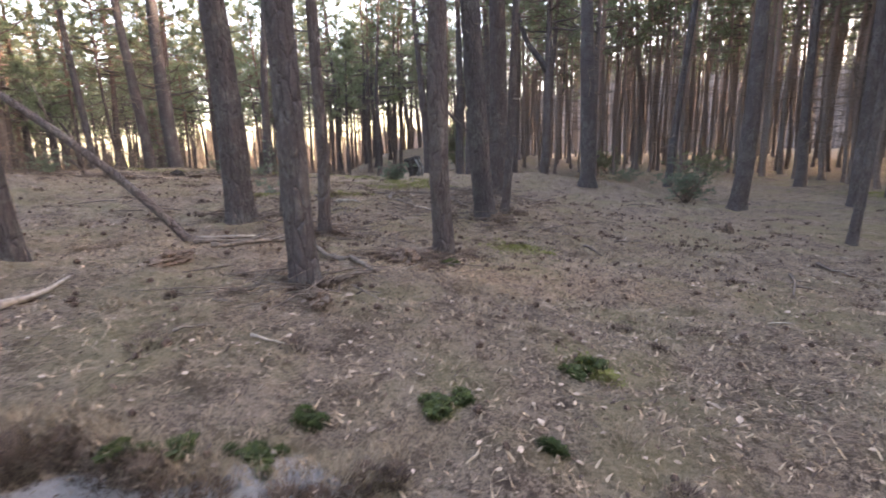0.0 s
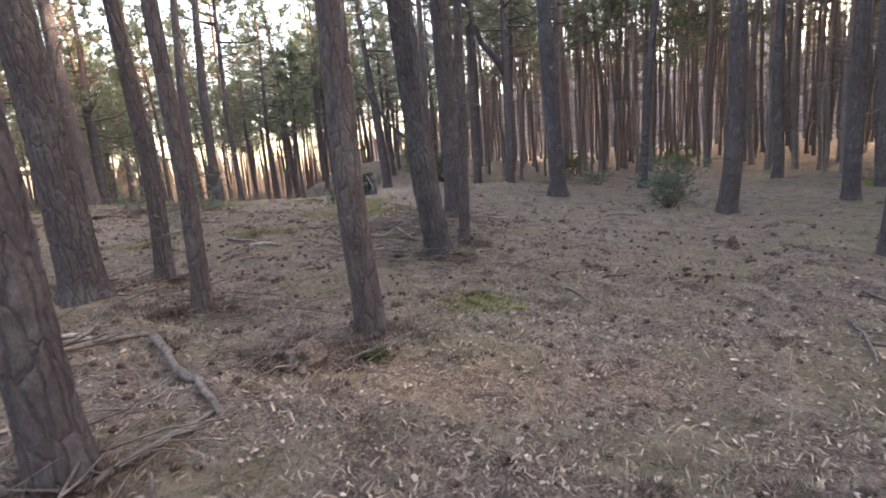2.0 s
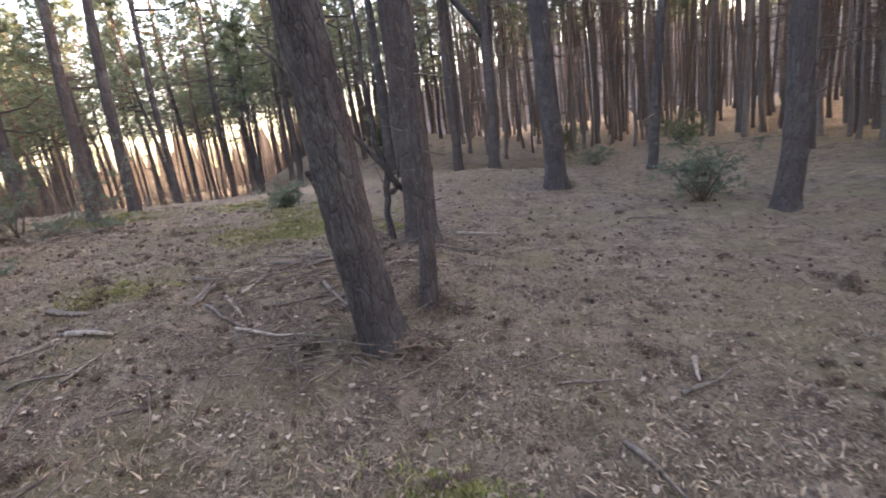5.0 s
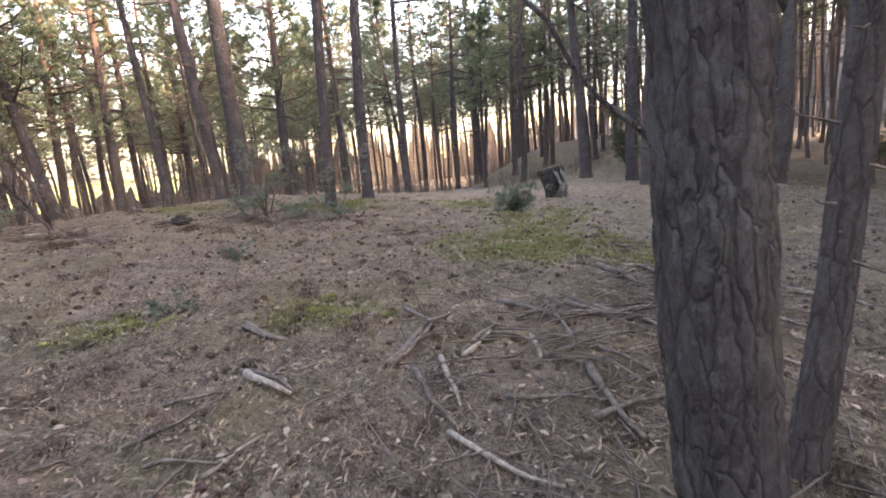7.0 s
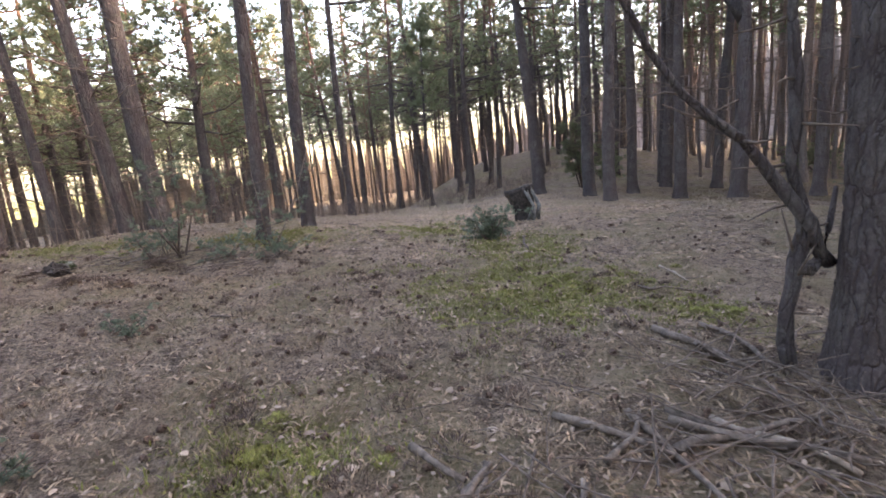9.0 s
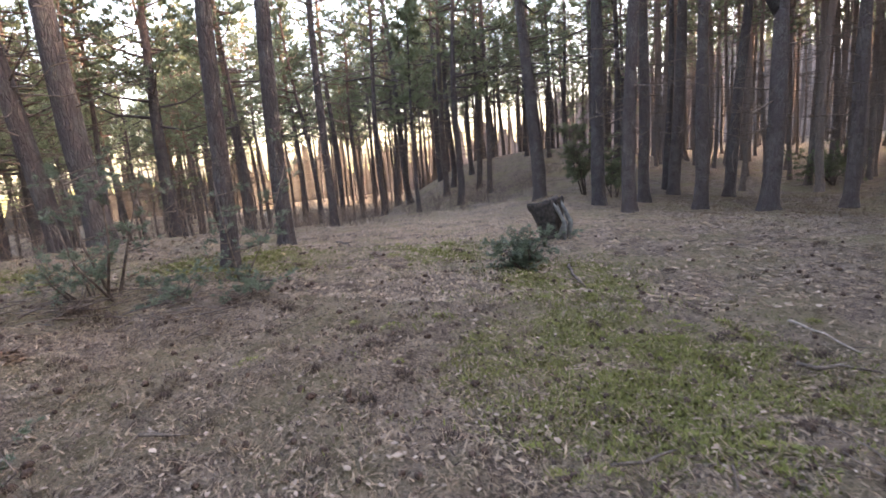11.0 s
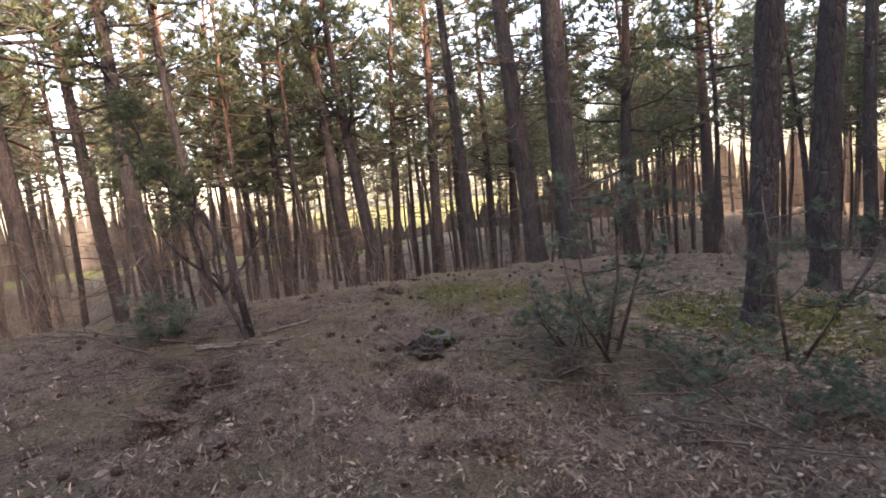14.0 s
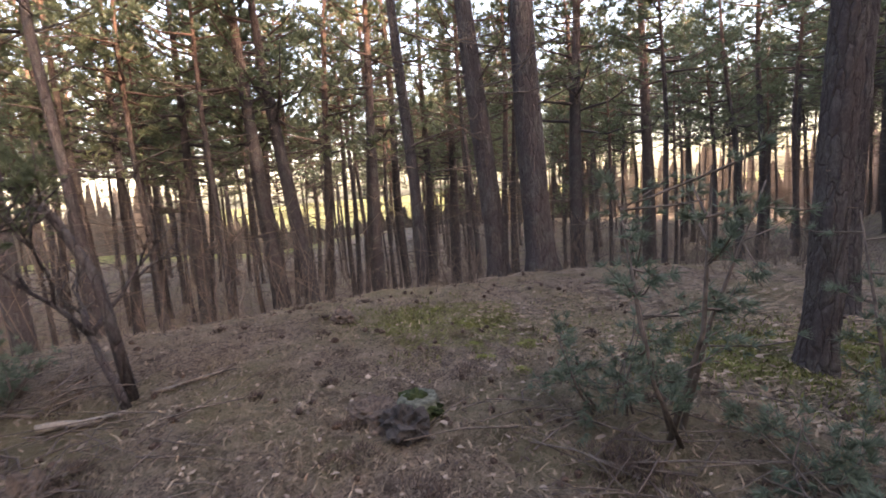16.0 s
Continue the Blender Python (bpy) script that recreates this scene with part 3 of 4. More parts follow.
STICKS_C = [
    (-1.71, 5.58, 49, 1.10, 0.033),
    (-2.06, 5.74, 4, 0.85, 0.027),
    (4.25, 6.02, -121, 1.06, 0.022),
    (4.33, 5.83, -23, 0.30, 0.021),
    (5.46, 7.02, -87, 0.71, 0.023),
    (3.29, 4.64, -8, 0.21, 0.013),
    (2.34, 7.49, -72, 0.48, 0.021),
    (3.12, 8.30, 29, 0.64, 0.020),
    (2.28, 8.32, -1, 0.45, 0.016),
    (3.12, 8.46, -116, 0.36, 0.027),
    (-1.70, 9.36, -17, 0.58, 0.024),
    (-0.99, 10.15, 86, 0.93, 0.025),
    (0.15, 9.70, 16, 0.72, 0.017),
    (2.11, 12.73, -26, 0.83, 0.025),
    (5.04, 13.37, -35, 0.63, 0.017),
    (-1.91, 8.88, 64, 0.57, 0.015),
    (-1.45, 8.35, 105, 0.61, 0.013),
    (-2.44, 3.52, 93, 0.63, 0.031),
]
STICKS_D = [
    (-1.93, 5.58, 33, 0.96, 0.028),
    (-2.14, 5.76, 10, 0.83, 0.023),
    (-1.08, 3.07, 38, 0.23, 0.012),
    (-0.65, 3.09, -3, 0.21, 0.012),
    (-0.46, 4.31, 60, 0.61, 0.021),
    (-1.27, 16.60, -81, 0.92, 0.022),
    (0.42, 14.15, 1, 0.55, 0.017),
    (0.64, 14.78, -74, 0.73, 0.017),
    (-5.27, 18.65, -50, 0.81, 0.026),
    (-1.20, 12.73, 25, 0.40, 0.013),
    (-3.94, 12.60, 11, 0.29, 0.013),
    (-8.95, 12.19, 81, 0.48, 0.035),
    (-9.15, 12.90, 86, 0.60, 0.021),
    (-5.18, 15.92, 13, 0.17, 0.027),
]
STICKS = STICKS_A + STICKS_B + STICKS_C + STICKS_D


def stick(x, y, turn, L, r, seed):
    r *= 0.85
    rng, s = random.Random(seed), Soup()
    n = max(4, int(L / 0.12))
    a = radians(turn)
    bend, pts, rad = rng.uniform(-0.06, 0.06), [], []
    for i in range(n + 1):
        k = i / n - 0.5
        off = bend * L * (1 - 4 * k * k) + rng.gauss(0, 0.008)
        px, py = math.cos(a) * k * L - math.sin(a) * off, math.sin(a) * k * L + math.cos(a) * off
        pts.append((px, py, ground_z(x + px, y + py) + r * 0.9 + 0.008 + 0.015 * (1 - 4 * k * k) * rng.random()))
        rad.append(r * (1.1 - 0.55 * i / n) * rng.uniform(0.85, 1.15))
    s.tube(pts, rad, 7)
    ob = link_mesh("fallen_branch", s.v, s.f, M["pale_stick"] if seed % 4 == 1 else M["stick"])
    ob.location = (x, y, 0)
    pale = "pale barkless" if seed % 4 == 1 else "weathered brown"
    thick = "thick" if r > 0.02 else "thin"
    tagged(ob, f"{thick} {pale} fallen branch lying on needle litter", "branch", "fallen branches")
    if L > 0.45:
        for _ in range(rng.randint(1, 3)):
            t, k = Soup(), rng.randint(1, n - 1)
            p = Vector(pts[k])
            d = Vector((math.cos(a + rng.choice((-0.8, 0.8))), math.sin(a + rng.choice((-0.8, 0.8))), rng.uniform(0.0, 0.35))) * L * rng.uniform(0.12, 0.3)
            t.tube((p, p + d * 0.6, p + d + Vector((0, 0, rng.uniform(-0.03, 0.03)))), (rad[k] * 0.5, rad[k] * 0.35, rad[k] * 0.15), 5)
            link_mesh("side_twig", t.v, t.f, M["stick"], ob)


for i, row in enumerate(STICKS):
    stick(*row, seed=i)


def heap_of_twigs():
    """Fine brushwood spread about the feet of the pines."""
    rng, s = random.Random(3), Soup()
    for cx, cy, sx, sy, count in ((0.35, 10.5, 0.8, 0.6, 240), (0.5, 8.7, 0.7, 0.35, 130), (-0.05, 5.6, 0.4, 0.22, 50), (-1.3, 6.8, 0.5, 0.3, 60), (1.1, 12.0, 0.8, 0.5, 100), (-6.1, 14.4, 0.8, 0.3, 90), (-8.3, 11.9, 0.6, 0.25, 60), (-0.8, 4.0, 0.35, 0.25, 50), (-2.9, 7.5, 0.7, 0.3, 50), (-9.0, 12.2, 0.5, 0.3, 40)):
        for _ in range(count):
            x, y = rng.gauss(cx, sx), rng.gauss(cy, sy)
            a, L = rng.uniform(0, 6.28), rng.uniform(0.15, 0.75)
            z = ground_z(x, y) + rng.uniform(0.005, 0.06)
            d = Vector((math.cos(a), math.sin(a), rng.uniform(-0.05, 0.22))) * L
            p = Vector((x, y, z))
            r = rng.uniform(0.003, 0.009)
            s.tube((p, p + d * 0.5 + Vector((rng.gauss(0, 0.03), rng.gauss(0, 0.03), 0.01)), p + d), (r, r * 0.8, r * 0.4), 4, cap=False)
    tagged(link_mesh("brushwood", s.v, s.f, M["twig"]), "thin dry twigs strewn round the trunks", "twigs", kind="stuff")


heap_of_twigs()


# ---- litter ----
def litter_places(rng, count, spread):
    """Places along the walk, thinning out to the sides."""
    k = np.array([rng.random() for _ in range(count)])
    u = np.array([rng.gauss(0, spread) for _ in range(count)])
    v = np.array([rng.gauss(0, spread * 0.6) for _ in range(count)])
    x = np.interp(k, [0, 0.25, 0.45, 0.7, 0.85, 1], [1.0, 1.3, 0.0, -2.2, -5.2, -8.0]) + u
    y = np.interp(k, [0, 0.25, 0.45, 0.7, 0.85, 1], [2.0, 6.0, 9.5, 13.0, 13.3, 13.5]) + v + 0.5
    return x, y, land(x, y) + relief(x, y)


def needle_litter(name, label, mat, count, spread, size, width, lift, seed, places=None):
    rng = random.Random(seed)
    x, y, z = places or litter_places(rng, count, spread)
    n = len(x)
    g = np.random.RandomState(seed)
    a, up = g.uniform(0, 6.283, n), g.uniform(0.0, lift, n)
    L, W = size * g.uniform(0.5, 1.3, n), width * g.uniform(0.6, 1.4, n)
    d = np.stack([np.cos(a), np.sin(a), up], 1) * L[:, None]
    s = np.stack([-np.sin(a), np.cos(a), g.uniform(-0.5, 0.5, n)], 1) * W[:, None] / 2
    p = np.stack([x, y, z + 0.003], 1)
    mid = p + d * 0.5 + np.stack([np.zeros(n), np.zeros(n), L * g.uniform(0.02, 0.15, n)], 1)
    co = np.stack([p - s, p + s, mid - s * 0.8, mid + s * 0.8, p + d], 1).reshape(-1, 3)
    i = np.arange(n)[:, None] * 5
    quads = (i + np.array([[0, 1, 3, 2]])).tolist()
    tips = (i + np.array([[2, 3, 4]])).tolist()
    tagged(link_mesh(name, co.tolist(), quads + tips, mat, smooth=False), label, "litter", kind="stuff")


needle_litter("needle_litter", "dry brown pine needles and grass strewn thickly", M["straw"], 110000, 3.2, 0.05, 0.0048, 0.5, 21)
needle_litter("dry_grass", "dry pale grass wisps on the forest floor", M["straw"], 12000, 3.6, 0.085, 0.004, 0.9, 23)


needle_litter("far_litter", "brown litter and grass wisps over the clearing", M["straw"], 50000, 7.0, 0.06, 0.01, 0.6, 27)


needle_litter("bark_flakes", "dark bark flakes and broken twigs in the litter", M["flake"], 42000, 3.6, 0.04, 0.012, 0.6, 35)


def clumps(name, label, category, mat, centres, blades, reach, dome, size, width, seed):
    """Tufts of blades on small domes round the given x, y, scale rows."""
    g = np.random.RandomState(seed)
    rows = np.repeat(np.array(centres, float), blades, axis=0)
    n = len(rows)
    r, a = reach * rows[:, 2] * np.sqrt(g.random_sample(n)), g.uniform(0, 6.283, n)
    x, y = rows[:, 0] + r * np.cos(a), rows[:, 1] + r * np.sin(a)
    z = land(x, y) + relief(x, y) + dome * rows[:, 2] * (1 - (r / (reach * rows[:, 2])) ** 2) - 0.004
    out = a + g.normal(0, 0.7, n)
    L, up = size * g.uniform(0.5, 1.2, n), g.uniform(0.35, 1.7, n)
    d = np.stack([np.cos(out), np.sin(out), up], 1)
    d *= (L / np.linalg.norm(d, axis=1))[:, None]
    w = np.stack([-np.sin(out), np.cos(out), g.uniform(-0.5, 0.5, n)], 1) * width / 2
    p = np.stack([x, y, z], 1)
    co = np.stack([p - w, p + w, p + d], 1).reshape(-1, 3)
    tris = (np.arange(n)[:, None] * 3 + np.array([[0, 1, 2]])).tolist()
    return tagged(link_mesh(name, co.tolist(), tris, mat, smooth=False), label, category, kind="stuff")


def moss_clumps(seed, per):
    g, out = np.random.RandomState(seed), []
    for px, py, r in MOSS:
        for _ in range(max(3, int(per * min(r, 1.9) ** 1.7))):
            x, y = g.normal(px, r * 0.5), g.normal(py, r * 0.4)
            if waves(x, y, 6, 0.8) > 0.05:
                out.append((x, y, g.uniform(0.35, 1.3)))
    return out


clumps("moss_clumps", "bright green feathery moss clumps among dead leaves", "moss", M["bright_moss"], moss_clumps(9, 22), 170, 0.1, 0.022, 0.032, 0.006, 10)
_g = random.Random(71)
_x, _y, _z = litter_places(_g, 520, 4.2)
clumps("grass_tussocks", "withered brown grass tussocks on the forest floor", "grass", M["tussock"], [(a, b, _g.uniform(0.4, 1.3)) for a, b in zip(_x, _y)], 60, 0.13, 0.015, 0.1, 0.0045, 12)
_x, _y, _z = litter_places(_g, 260, 4.0)
clumps("dark_tufts", "dark matted tufts of needles and roots", "litter", M["flake"], [(a, b, _g.uniform(0.4, 1.2)) for a, b in zip(_x, _y)] + [(c[0] + _g.gauss(0, 0.2), c[1] + _g.gauss(0, 0.12), 1.3) for c in NEAR_PINES[:8] for _ in range(12)] + [(_g.gauss(x, 0.22), _g.gauss(y, 0.12), _g.uniform(0.8, 1.5)) for x, y in ((-0.2, 5.5), (0.1, 5.75), (-1.5, 6.5), (-6.2, 14.2), (-7.6, 11.7), (-8.1, 11.95), (-6.8, 13.3)) for _ in range(12)], 110, 0.11, 0.04, 0.055, 0.007, 14)
BANK = [(-1.5 + 0.1 * k + _g.gauss(0, 0.03), 2.02 + 0.08 * (-1.5 + 0.1 * k) + 0.1 * math.sin((-1.5 + 0.1 * k) * 4.1) + _g.gauss(0.03, 0.03)) for k in range(18)]
clumps("bank_roots", "dark roots and dead grass hanging over a pale sandy bank", "roots", M["flake"], [(x, y, _g.uniform(0.8, 1.4)) for x, y in BANK for _ in range(2)], 130, 0.06, 0.02, 0.045, 0.007, 16)
clumps("bank_grass", "pale withered grass along the top of a sandy bank", "grass", M["tussock"], [(x, y + 0.1, _g.uniform(0.8, 1.4)) for x, y in BANK], 90, 0.1, 0.02, 0.09, 0.005, 17)
CUSHIONS = [(-0.62, 2.12), (-0.35, 2.16), (-0.85, 2.05), (-0.23, 2.47), (0.38, 2.68), (0.5, 2.78), (1.2, 3.26), (1.38, 3.36), (0.92, 2.46), (0.35, 5.6)]
clumps("moss_fronds", "dark green moss fronds on small cushions", "moss", M["dark_moss"], [(x + _g.gauss(0, 0.05), y + _g.gauss(0, 0.03), _g.uniform(0.35, 0.75)) for x, y in CUSHIONS for _ in range(4)], 260, 0.07, 0.045, 0.03, 0.005, 18)


def clearing(seed, count):
    g = np.random.RandomState(seed)
    x, y = g.uniform(-9, 12, count), 15.5 + 14 * g.random_sample(count) ** 1.3
    return x, y, land(x, y) + relief(x, y)


needle_litter("clearing_litter", "brown needles, leaves and wisps over the clearing", M["straw"], 0, 0, 0.075, 0.02, 0.5, 29, clearing(29, 34000))
needle_litter("clearing_leaves", "pale dead leaves over the clearing", M["leaf"], 0, 0, 0.06, 0.035, 0.4, 33, clearing(33, 6000))


def moss_places(seed, count):
    g = np.random.RandomState(seed)
    x, y = [], []
    for px, py, r in MOSS:
        n = int(count * min(r, 1.9) ** 1.6)
        x.append(g.normal(px, r * 0.45, n))
        y.append(g.normal(py, r * 0.45, n))
    x, y = np.concatenate(x), np.concatenate(y)
    keep = waves(x, y, 6, 0.35) + 0.6 * waves(x, y, 8, 0.12) > -0.05
    x, y = x[keep], y[keep]
    return x, y, land(x, y) + relief(x, y)


needle_litter("moss", "low green and yellowish moss tufts", M["moss"], 0, 0, 0.026, 0.009, 1.6, 25, moss_places(5, 5200))


def dead_leaves(count, seed):
    rng = random.Random(seed)
    x, y, z = litter_places(rng, count, 4.8)
    verts, faces = [], []
    for i in range(count):
        r = rng.uniform(0.006, 0.018) * (1.7 if rng.random() < 0.1 else 1)
        a, tip, curl = rng.uniform(0, 6.28), rng.gauss(0, 0.35), rng.uniform(0.0, 0.5) * r
        c, s = math.cos(a), math.sin(a)
        n = len(verts)
        for u, v, w in ((-1.3, 0, 0.2), (-0.5, 0.6, 1), (0.4, 0.65, 1), (1.4, 0, 0.3), (0.4, -0.65, 1), (-0.5, -0.6, 1)):
            u, v = u * r * rng.uniform(0.8, 1.2), v * r * rng.uniform(0.7, 1.2)
            verts.append((x[i] + c * u - s * v, y[i] + s * u + c * v, z[i] + 0.012 + tip * v * 0.8 + curl * w))
        faces += [(n, n + 1, n + 5), (n + 1, n + 2, n + 4, n + 5), (n + 2, n + 3, n + 4)]
    tagged(link_mesh("dead_leaves", verts, faces, M["leaf"], smooth=False), "pale curled dead leaves scattered over the floor", "leaves", kind="stuff")


dead_leaves(14000, 31)


def cone_mesh(seed):
    rng, v, f = random.Random(seed), [], []
    rings, segs = 9, 9
    for i in range(rings + 1):
        k = i / rings
        r = 0.021 * math.sin(math.pi * min(1, 0.08 + k * 0.9)) ** 0.7
        for j in range(segs):
            a = 2 * math.pi * (j + 0.5 * (i % 2)) / segs
            rr = r * (1.25 if (i + j) % 2 else 0.8)
            v.append((math.cos(a) * rr, math.sin(a) * rr, (k - 0.5) * 0.055))
    for i in range(rings):
        for j in range(segs):
            a, b = i * segs + j, i * segs + (j + 1) % segs
            f.append((a, b, b + segs, a + segs))
    return v, f


rng = random.Random(41)
first = link_mesh("pine_cone", *cone_mesh(1), M["cone"], smooth=False)
tagged(first, "dark brown open pine cone lying on needles", "pine cone", "pine cones")
cx, cy, cz = litter_places(rng, 270, 2.6)
for i in range(270):
    m = Matrix.Translation((cx[i], cy[i], cz[i] + 0.015)) @ pose(0, 0, 0, rng.uniform(60, 120), rng.uniform(0, 90), rng.uniform(0, 360)) @ Matrix.Scale(rng.uniform(0.75, 1.25), 4)
    if i == 0:
        first.matrix_basis = m
    else:
        copy_thing(first, m)


def strewn_cones(count, seed):
    """The many further cones, small and dark in the litter."""
    rng = random.Random(seed)
    x, y, z = litter_places(rng, count, 5.0)
    verts, faces = [], []
    for i in range(count):
        m = Matrix.Translation((x[i], y[i], z[i] + 0.014)) @ pose(0, 0, 0, rng.uniform(50, 130), rng.uniform(0, 90), rng.uniform(0, 360)) @ Matrix.Scale(rng.uniform(0.7, 1.3), 4)
        n = len(verts)
        for k in range(5):
            zz, r = (-0.026, -0.012, 0.002, 0.016, 0.03)[k], (0.008, 0.021, 0.022, 0.016, 0.004)[k]
            for j in range(6):
                a = math.pi * (j + 0.5 * (k % 2)) / 3
                verts.append(m @ Vector((math.cos(a) * r, math.sin(a) * r, zz)))
        for k in range(4):
            for j in range(6):
                a, b = n + k * 6 + j, n + k * 6 + (j + 1) % 6
                faces.append((a, b, b + 6, a + 6))
    tagged(link_mesh("strewn_cones", verts, faces, M["cone"], smooth=False), "dark pine cones strewn over the litter", "pine cones", kind="stuff")


strewn_cones(1300, 43)


# ---- clods, stumps ----
def lump(name, x, y, sx, sy, sz, mat, label, category, seed, group="", sink=0.3):
    rng, bm = random.Random(seed), bmesh.new()
    bmesh.ops.create_icosphere(bm, subdivisions=4, radius=1.0)
    off = Vector((seed * 3.1, seed * 1.7, 0))
    for v in bm.verts:
        p = v.co.copy()
        k = 1 + 0.5 * noise.noise(p * 1.6 + off) + 0.4 * noise.noise(p * 3.9 + off) + 0.25 * noise.noise(p * 9 + off)
        v.co = Vector((p.x * sx, p.y * sy, p.z * sz)) * k
    me = bpy.data.meshes.new(name)
    bm.to_mesh(me)
    bm.free()
    me.materials.append(mat)
    ob = new(name, me)
    ob.matrix_basis = Matrix.Translation((x, y, ground_z(x, y) + sz * (1 - 2 * sink) * 0.5)) @ pose(0, 0, 0, 0, 0, rng.uniform(0, 360))
    return tagged(ob, label, category, group)


M["clod"] = plain("root_clod", (0.03, 0.022, 0.018), (0.15, 0.11, 0.085), 30, 0.95, False, 0.02)
M["mossy"] = plain("mossy_bank", (0.012, 0.018, 0.007), (0.035, 0.05, 0.014), 28, 0.95, False, 0.02)
CLODS = [(5.37, 9.66, 0.14, 0.09, 0.1), (-0.1, 5.45, 0.3, 0.14, 0.07), (1.0, 8.8, 0.28, 0.15, 0.07), (-1.3, 6.7, 0.22, 0.12, 0.07), (1.5, 9.5, 0.18, 0.1, 0.06),
         (-7.5, 11.6, 0.3, 0.12, 0.07), (-8.1, 11.9, 0.3, 0.14, 0.09), (-6.9, 11.9, 0.2, 0.12, 0.05), (-5.9, 13.2, 0.2, 0.1, 0.06), (-2.1, 4.5, 0.32, 0.14, 0.05), (-0.55, 3.75, 0.2, 0.12, 0.05), (-2.9, 7.3, 0.4, 0.2, 0.06), (-9.6, 14.4, 0.3, 0.14, 0.06)]
for i, c in enumerate(CLODS):
    x, y, sx, sy, sz = c
    lump("root_clod", x, y, sx * 0.7, sy * 0.75, sz * 1.25, M["clod"], "dark brown clod of soil and roots", "clod", 50 + i, "clods of soil")
for i, c in enumerate([(-0.62, 2.12, 0.12, 0.06, 0.05), (-0.35, 2.16, 0.1, 0.06, 0.05), (-0.85, 2.05, 0.08, 0.05, 0.05), (-0.23, 2.47, 0.07, 0.05, 0.03), (0.38, 2.68, 0.12, 0.09, 0.05), (0.5, 2.78, 0.09, 0.06, 0.04), (1.2, 3.26, 0.11, 0.07, 0.045), (1.38, 3.36, 0.09, 0.06, 0.04), (0.92, 2.46, 0.08, 0.06, 0.03), (0.35, 5.6, 0.13, 0.1, 0.05)]):
    lump("moss_cushion", c[0], c[1], c[2] * 0.7, c[3] * 0.7, c[4] * 0.8, M["mossy"], "dark green moss cushion on the ground", "moss", 80 + i, "moss cushions")


def old_stump(x, y):
    """A leaning, hollow, dark stump with grey outer wood."""
    ob = base("tree_stump", x, y, ground_z(x, y) - 0.05)
    rng, segs, v, f = random.Random(7), 48, [], []
    levels = ((-0.1, 0.2), (0.06, 0.19), (0.16, 0.18), (0.28, 0.2), (0.4, 0.23), (0.52, 0.26), (0.62, 0.285), (0.7, 0.3), (0.75, 0.29), (0.765, 0.23), (0.74, 0.08))
    for z, r in levels:
        for k in range(segs):
            a = 2 * math.pi * k / segs
            rr = r * (1 + 0.16 * noise.noise(Vector((math.cos(a) * 2, math.sin(a) * 2, z * 1.5))) + 0.05 * math.sin(a * 9) + 0.22 * noise.noise(Vector((math.cos(a) * 5, math.sin(a) * 5, z * 2.5))))
            v.append((math.cos(a) * rr - 0.12 * z, math.sin(a) * rr * 0.8, z + 0.06 * math.cos(a) * (z > 0.6)))
    for i in range(len(levels) - 1):
        for k in range(segs):
            a, b = i * segs + k, i * segs + (k + 1) % segs
            f.append((a, b, b + segs, a + segs))
    f.append(tuple((len(levels) - 1) * segs + k for k in range(segs)))
    link_mesh("stump_body", v, f, M["char"], ob, "dark rotten wood")
    s = Soup()
    for i, (px, py, qx, qz, r) in enumerate(((0.14, -0.2, 0.2, -0.02, 0.035), (0.2, -0.17, 0.1, 0.55, 0.03), (0.28, -0.08, 0.26, 0.0, 0.045))):
        s = Soup()
        s.tube(((qx, py - 0.06, qz if qz < 0.3 else 0.05), ((px + qx) / 2 + 0.06, py - 0.02, 0.35), (px - 0.12, py + 0.02, 0.74)), (r * 1.4, r, r * 0.6), 8)
        link_mesh("root", s.v, s.f, M["old_wood"], ob, "grey weathered root")
    cap, rng = Soup(), random.Random(8)
    for _ in range(320):
        a, r = rng.uniform(0, 6.28), 0.27 * math.sqrt(rng.random())
        cap.blade(Vector((math.cos(a) * r - 0.09, math.sin(a) * r * 0.8, 0.76 + 0.05 * math.cos(a))), Vector((rng.gauss(0, 1), rng.gauss(0, 1), 0.7)), 0.05, 0.012, rng)
    link_mesh("moss_cap", cap.v, cap.f, M["tussock"], ob, "dry needles on the cut", smooth=False)
    tagged(ob, "dark rotten leaning tree stump with grey roots", "stump")


old_stump(-1.5, 19.2)
moss_stump = base("mossy_stump", -7.52, 13.75, ground_z(-7.52, 13.75))
for nm, px, py, sx, sy, sz, mat in (("stump_body", 0.06, -0.08, 0.15, 0.12, 0.11, "char"), ("moss_top", -0.12, 0.14, 0.16, 0.12, 0.09, "mossy"), ("litter_skirt", -0.24, -0.1, 0.26, 0.14, 0.07, "clod")):
    o = lump(nm, 0, 0, sx, sy, sz, M[mat], "", "", int(sx * 1000))
    o.parent, o.matrix_basis = moss_stump, Matrix.Translation((px, py, sz * 0.45))
_s = Soup()
_s.tube(((-0.1, 0.16, -0.05), (-0.1, 0.15, 0.05), (-0.1, 0.14, 0.11), (-0.1, 0.14, 0.12)), (0.15, 0.135, 0.13, 0.11), 22, rough=0.2, rng=random.Random(3))
link_mesh("cut_top", _s.v, _s.f, M["lichen"], moss_stump, "grey lichened cut wood")
tagged(moss_stump, "low dark stump overgrown with green moss", "stump")


